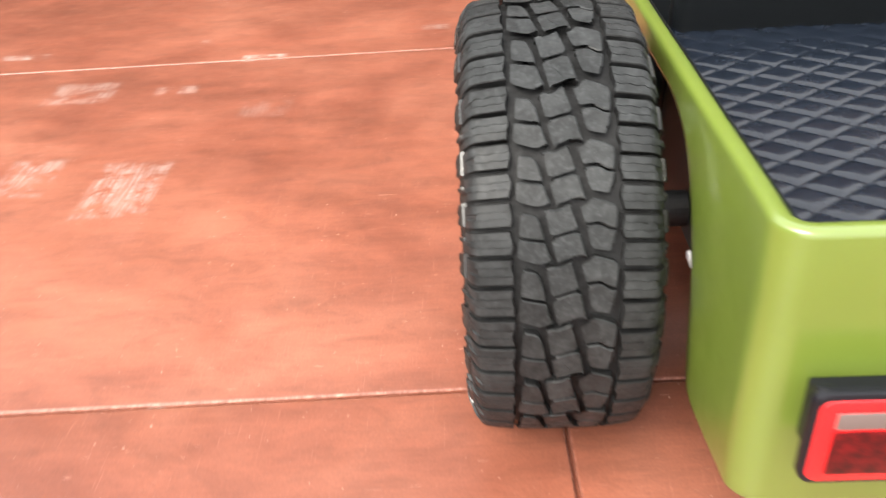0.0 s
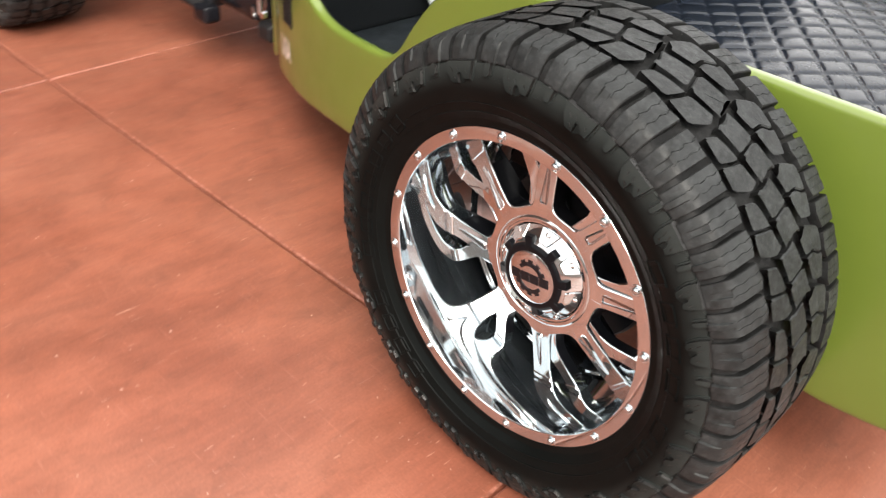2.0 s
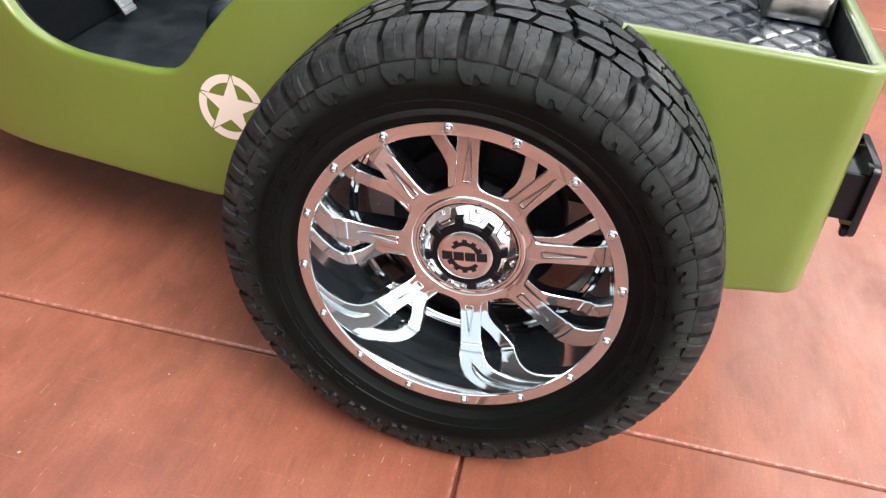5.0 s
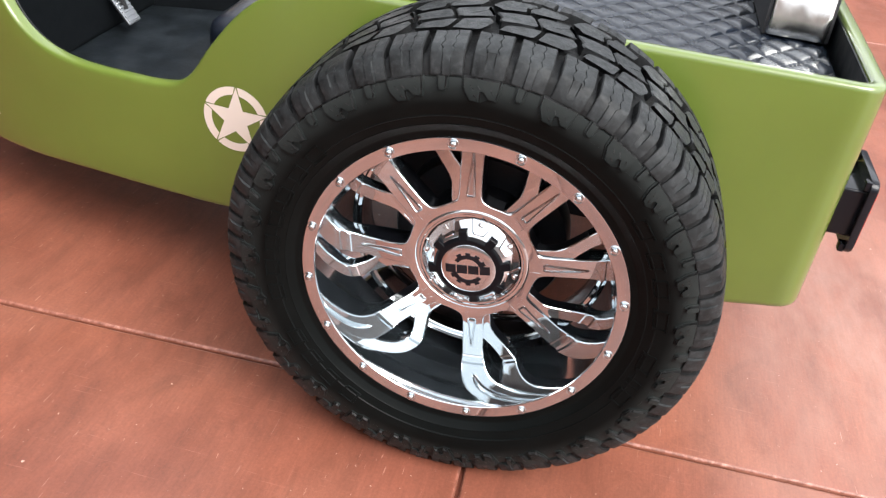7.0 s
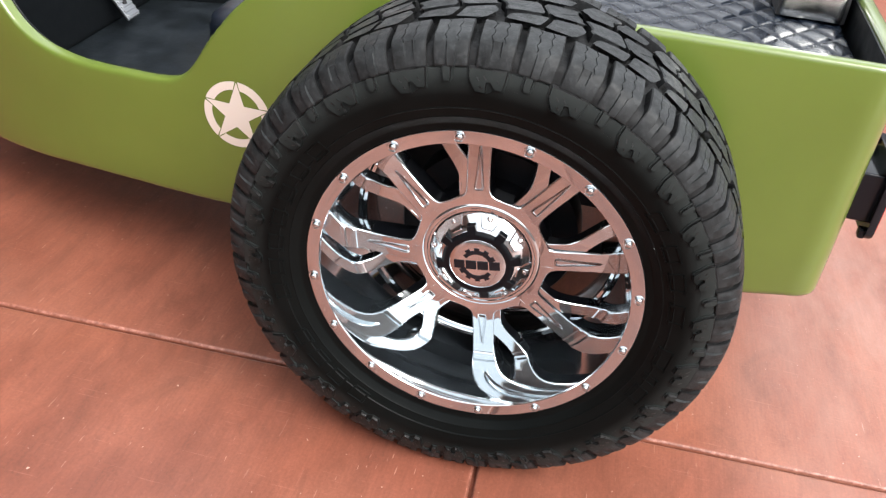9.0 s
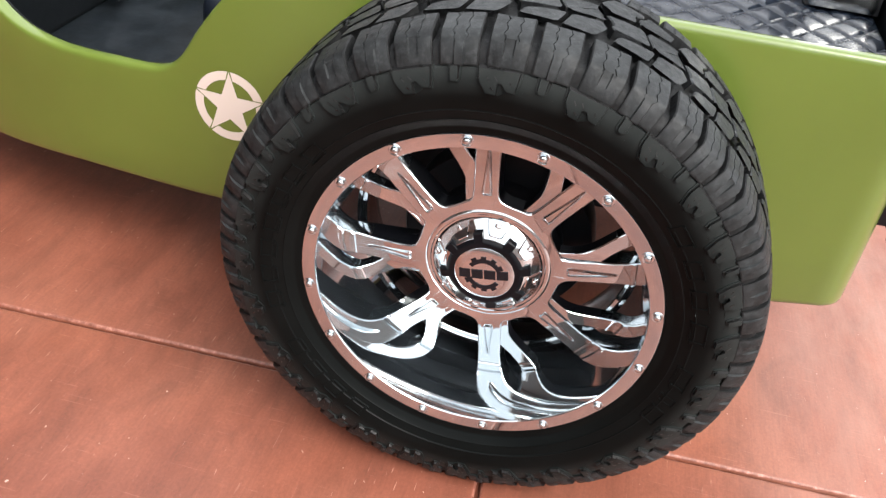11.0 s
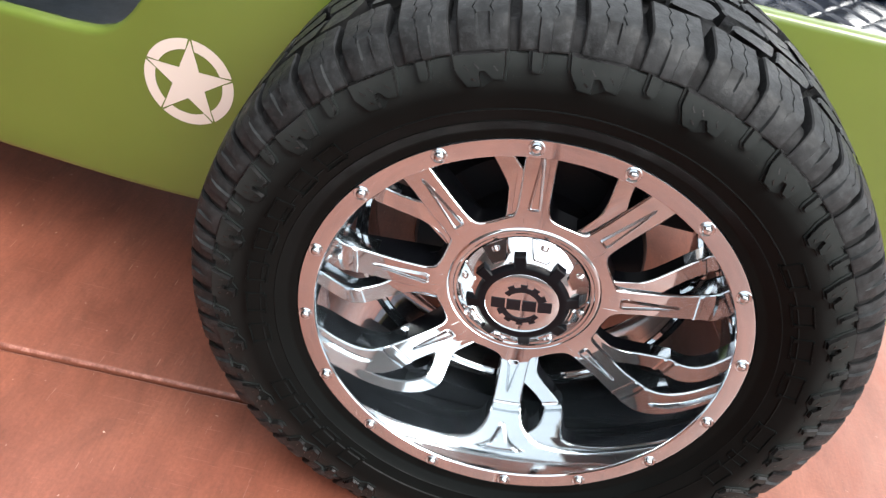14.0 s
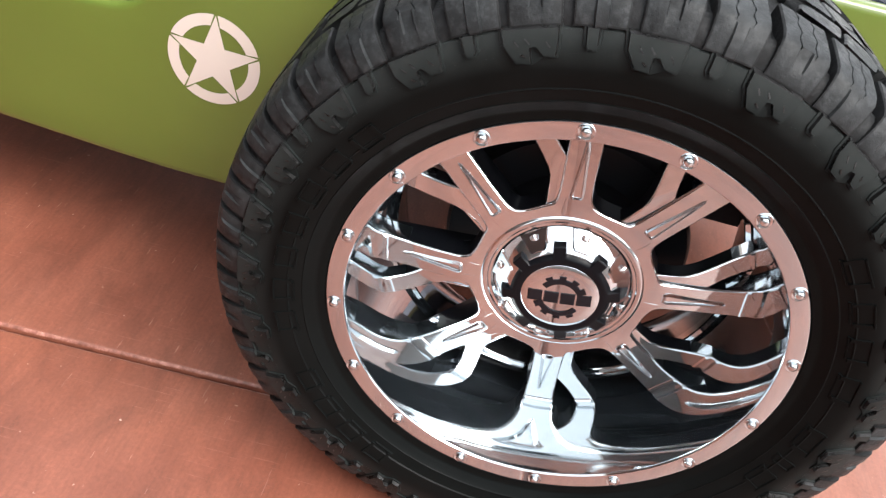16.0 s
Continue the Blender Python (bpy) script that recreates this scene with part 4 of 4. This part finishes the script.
# letters
txt = bpy.data.curves.new("letters", "FONT")
txt.body, txt.size, txt.align_x = "USA", 0.062, "CENTER"
txt.space_character = 1.02
txt.offset = 0.0022
txt_ob = bpy.data.objects.new("letters", txt)
letters = bpy.data.meshes.new_from_object(txt_ob)
ws = [v.co.x for v in letters.vertices]
hs = [v.co.y for v in letters.vertices]
for v in letters.vertices:
    fx = (v.co.x - min(ws)) / (max(ws) - min(ws))
    fy = (v.co.y - min(hs)) / (max(hs) - min(hs))
    v.co = side_pt(1.264 - 0.086 * fx, 0.286 + 0.063 * fy, 0.0012)
letters.materials.append(CREAM)
lt = new("lettering", letters)
lt.parent = jeep
lt["label"] = "cream stencilled letters USA"

# louvred vents on the cowl
def build_vent(y0, y1, z0, z1):
    bm = bmesh.new()

    def slab(ya, yb, za, zb, o0, o1):
        prism(bm, [side_pt(*p, o1) for p in ((ya, za), (yb, za), (yb, zb), (ya, zb))], [side_pt(*p, o0) for p in ((ya, za), (yb, za), (yb, zb), (ya, zb))])

    slab(y0, y1, z0, z1, -0.002, 0.0012)
    n = 6
    for k in range(n):
        a = z0 + (z1 - z0) * (k + 0.2) / n
        slab(y0 + 0.004, y1 - 0.004, a, a + (z1 - z0) * 0.45 / n, 0.0, 0.004)
    return fix(bm)


for z0 in (0.392, 0.50):
    part("side_vent", build_vent(1.162, 1.236, z0, z0 + 0.083), SATIN, jeep, "black louvred side vent")

# tail lamps
def rounded_slab(bm, x0, x1, z0, z1, y0, y1, r):
    """An upright slab with round corners and a softened outer face."""
    def ring(d, y):
        out = []
        for cx, cz, a0 in ((x1 - r, z1 - r, 0), (x0 + r, z1 - r, 90), (x0 + r, z0 + r, 180), (x1 - r, z0 + r, 270)):
            for q in range(7):
                a = radians(a0 + 15 * q)
                out.append(bm.verts.new((cx + (r - d) * math.cos(a), y, cz + (r - d) * math.sin(a))))
        return out

    rows = [ring(0.0045, y0), ring(0.0014, y0 + 0.0013), ring(0.0, y0 + 0.0045), ring(0.0, y1)]
    n = len(rows[0])
    bm.faces.new(rows[0])
    bm.faces.new(rows[-1][::-1])
    for p, q in zip(rows, rows[1:]):
        for k in range(n):
            bm.faces.new((p[k], q[k], q[(k + 1) % n], p[(k + 1) % n]))
    fix(bm)


def build_tail_lamp(x, flip):
    bm = bmesh.new()
    box(bm, (-0.070, -0.050, -0.055), (0.070, 0.0, 0.045), 0.005, 3)
    lamp = part("tail_lamp", bm, BLACK, jeep, "black box tail lamp with red and clear lens", 40)
    lamp.location = (x, -0.629, 0.492)
    bm = bmesh.new()
    rounded_slab(bm, -0.084, 0.084, -0.088, 0.070, -0.0630, -0.047, 0.020)
    part("bezel", bm, BLACK, lamp, smooth=40)
    for x0, z0 in ((-0.078, -0.086), (-0.078, 0.050), (0.058, -0.086), (0.058, 0.050)):
        bm = bmesh.new()
        box(bm, (x0, -0.049, z0), (x0 + 0.020, -0.037, z0 + 0.018), 0.003, 2)
        part("clip", bm, BLACK, lamp, smooth=40)
    bm = bmesh.new()
    rounded_slab(bm, -0.0775, 0.0775, -0.0815, 0.061, -0.0660, -0.048, 0.018)
    part("lens", bm, RED, lamp, "bright red outer lens", 40)
    bm = bmesh.new()
    box(bm, (-0.055, -0.0686, 0.014), (0.070, -0.060, 0.042), 0.004, 2)
    part("reversing_lens", bm, CLEAR, lamp, smooth=40)
    bm = bmesh.new()
    box(bm, (-0.055, -0.0686, -0.066), (0.070, -0.060, 0.010), 0.004, 2)
    part("brake_lens", bm, DEEPRED, lamp, "dark red ribbed brake lens", 40)
    return lamp


build_tail_lamp(0.355, 1)
build_tail_lamp(2 * MID - 0.355, -1)

# dark liners inside the wheel arches
for x0, x1 in ((0.275, 0.283), (2 * MID - 0.283, 2 * MID - 0.275)):
    bm = bmesh.new()
    box(bm, (x0, -0.42, 0.36), (x1, 0.45, 0.645), 0.003)
    part("arch_liner", bm, DULL, jeep, "dull black wheel arch liner")

# white block added on the liner to stand for a bright spot behind the tyre
bm = bmesh.new()
box(bm, (0.236, -0.236, 0.425), (0.276, -0.218, 0.482), 0.004, 2)
box(bm, (0.230, -0.240, 0.436), (0.242, -0.203, 0.452), 0.004, 2)
part("liner_bracket", bm, Mat("pale_enamel", (0.78, 0.79, 0.8), 0.3).m, jeep, "added white block for the bright spot behind the tyre", 40)

# axle, drum and springs under the tub
bm = bmesh.new()
tube(bm, (0.03, 0, HUB_Z), (2 * MID - 0.03, 0, HUB_Z), 0.036, 24)
part("axle", bm, SATIN, jeep)
for x, s in ((0.0, 1), (2 * MID, -1)):
    bm = bmesh.new()
    lathe(bm, [(s * 0.0, 0.0004), (s * 0.0, 0.10), (s * 0.012, 0.108), (s * 0.03, 0.11), (s * 0.034, 0.155), (s * 0.045, 0.16), (s * 0.085, 0.158), (s * 0.09, 0.15), (s * 0.09, 0.0004)], 64)
    drum = part("brake_drum", fix(bm), DULL, jeep, smooth=40)
    drum.location = (x, 0, HUB_Z)

# front running gear ahead of the tub
bm = bmesh.new()
tube(bm, (0.13, 2.67, 0.357), (2 * MID - 0.13, 2.67, 0.357), 0.03, 20)
part("front_axle", bm, SATIN, jeep)
for x in (0.56, 2 * MID - 0.56):
    bm = bmesh.new()
    box(bm, (x - 0.03, 1.40, 0.26), (x + 0.03, 2.76, 0.34), 0.01)
    part("chassis_rail", bm, SATIN, jeep)
# unseen tray, added only to shade the floor beneath the front
bm = bmesh.new()
box(bm, (0.34, 2.20, 0.46), (2 * MID - 0.34, 2.95, 0.62), 0.03, 3)
part("front_tray", bm, SATIN, jeep, smooth=40)
# motor: crankcase, two finned barrels and a sump
bm = bmesh.new()
box(bm, (0.48, 1.54, 0.215), (2 * MID - 0.48, 2.14, 0.50), 0.05, 4)
part("crankcase", bm, BLACK, jeep, "black motor casing ahead of the tub", 40)
bm = bmesh.new()
box(bm, (0.47, 1.90, 0.19), (0.62, 2.20, 0.34), 0.03, 3)
part("sump", bm, SATIN, jeep, smooth=40)
for y in (1.70, 1.98):
    bm = bmesh.new()
    tube(bm, (MID, y, 0.46), (MID, y, 0.78), 0.10, 32)
    for k in range(8):
        tube(bm, (MID, y, 0.51 + 0.032 * k), (MID, y, 0.518 + 0.032 * k), 0.135, 32)
    part("motor_barrel", bm, SATIN, jeep)
# steering arm with its foot, bump block, damper, bracket and cable
bm = bmesh.new()
tube(bm, (0.446, 1.868, 0.205), (0.325, 2.45, 0.30), 0.017, 14)
part("steering_arm", bm, SATIN, jeep, smooth=40)
bm = bmesh.new()
box(bm, (0.415, 1.835, 0.165), (0.478, 1.915, 0.225), 0.016, 3)
part("arm_end", bm, BLACK, jeep, smooth=40)
bm = bmesh.new()
box(bm, (0.425, 1.475, 0.215), (0.485, 1.545, 0.272), 0.016, 3)
part("bump_block", bm, SATIN, jeep, smooth=40)
bm = bmesh.new()
tube(bm, (0.425, 1.52, 0.37), (0.425, 1.52, 0.62), 0.017, 20)
tube(bm, (0.425, 1.52, 0.30), (0.425, 1.52, 0.40), 0.008, 14)
tube(bm, (0.425, 1.52, 0.375), (0.425, 1.52, 0.385), 0.026, 20)
part("damper", bm, CHROME, jeep, "bright chrome damper", 40)
bm = bmesh.new()
tube(bm, (0.374, 1.417, 0.339), (0.362, 1.417, 0.339), 0.011, 8)
part("hex_nut", bm, STEEL, jeep)


def wire(name, pts, r, material, label=""):
    cu = bpy.data.curves.new(name, "CURVE")
    cu.dimensions, cu.bevel_depth, cu.bevel_resolution, cu.resolution_u = "3D", r, 2, 8
    sp = cu.splines.new("BEZIER")
    sp.bezier_points.add(len(pts) - 1)
    for b, p in zip(sp.bezier_points, pts):
        b.co, b.handle_left_type, b.handle_right_type = p, "AUTO", "AUTO"
    cu.materials.append(material)
    tmp = bpy.data.objects.new(name, cu)
    me = bpy.data.meshes.new_from_object(tmp)
    bpy.data.objects.remove(tmp)
    bpy.data.curves.remove(cu)
    ob = new(name, me)
    ob.parent = jeep
    if label:
        ob["label"] = label
    return ob


wire("cable", [(0.40, 1.44, 0.44), (0.415, 1.48, 0.33), (0.47, 1.60, 0.245), (0.54, 1.83, 0.205), (0.57, 2.0, 0.24)], 0.0028, STEEL, "thin bright steel cable")
wire("hose_loop", [(0.43, 1.55, 0.30), (0.46, 1.62, 0.29), (0.48, 1.64, 0.255), (0.455, 1.58, 0.25), (0.43, 1.53, 0.275)], 0.0045, CHROME, "bright bent bracket rod")

edge = []
for k in range(16):
    a = 2 * math.pi * (k + 0.5) / 16
    edge.append((MID + 0.182 * math.copysign(abs(math.cos(a)) ** 0.5, math.cos(a)), 0.57 + 0.192 * math.copysign(abs(math.sin(a)) ** 0.5, math.sin(a)), 0.506))
wire("seat_piping", edge + edge[:1], 0.004, BLACK, "thin black piping round the cushion")

# black case with a leaning bright metal panel, standing on the deck
deck_case = tagged(new("deck_case"), "black case with a polished silver end panel on the quilted deck", "case")
bm = bmesh.new()


def lean(h):
    """How far the case's end leans back at height h."""
    return 0.10 * h + 1.1 * h * h


levels = [0.002 + 0.018 * k for k in range(11)]
rows = []
for h in levels:
    x = 0.592 + lean(h)
    rows.append([bm.verts.new((x, y, DECK_Z + h)) for y in (-0.452, -0.458, -0.580, -0.586)] + [bm.verts.new((0.93, y, DECK_Z + h)) for y in (-0.586, -0.452)])
for p, q in zip(rows, rows[1:]):
    for k in range(6):
        bm.faces.new((p[k], q[k], q[(k + 1) % 6], p[(k + 1) % 6]))
bm.faces.new(rows[0])
bm.faces.new(rows[-1][::-1])
part("case_body", fix(bm), SATIN, deck_case, smooth=40)
bm = bmesh.new()
grid = []
for j in range(31):
    h = 0.004 + 0.174 * j / 30
    row = []
    for i in range(25):
        y = -0.457 - 0.124 * i / 24
        roll = 0.010 * max(0.0, 1 - min(i, 24 - i) / 2.0) ** 2 + 0.004 * max(0.0, 1 - min(j, 30 - j) / 2.0) ** 2
        x = 0.586 + lean(h) + roll * 0.5 + 0.0016 * noise.noise((y * 16, h * 16, 0.3))
        row.append(bm.verts.new((x, y, DECK_Z + h)))
    grid.append(row)
for j in range(30):
    for i in range(24):
        bm.faces.new((grid[j][i], grid[j][i + 1], grid[j + 1][i + 1], grid[j + 1][i]))
rim = grid[0] + [r[-1] for r in grid[1:]] + grid[-1][-2::-1] + [r[0] for r in grid[-2:0:-1]]
back = [bm.verts.new((v.co.x + 0.006, v.co.y, v.co.z)) for v in rim]
for k in range(len(rim)):
    bm.faces.new((rim[k], back[k], back[(k + 1) % len(rim)], rim[(k + 1) % len(rim)]))
bm.faces.new(back)
FOIL = Mat("polished_silver_panel", (0.62, 0.63, 0.62), 0.16, metal=1.0)
FOIL.colour(FOIL.ramp(FOIL.noise(22, 5, 0.65), [(0.35, (0.58, 0.60, 0.60)), (0.6, (0.88, 0.89, 0.87))]))
FOIL.rough(FOIL.ramp(FOIL.noise(40, 4), [(0.3, 0.10), (0.7, 0.26)]))
part("end_panel", fix(bm), FOIL.m, deck_case, "polished silver panel with dull scuffs", 60)
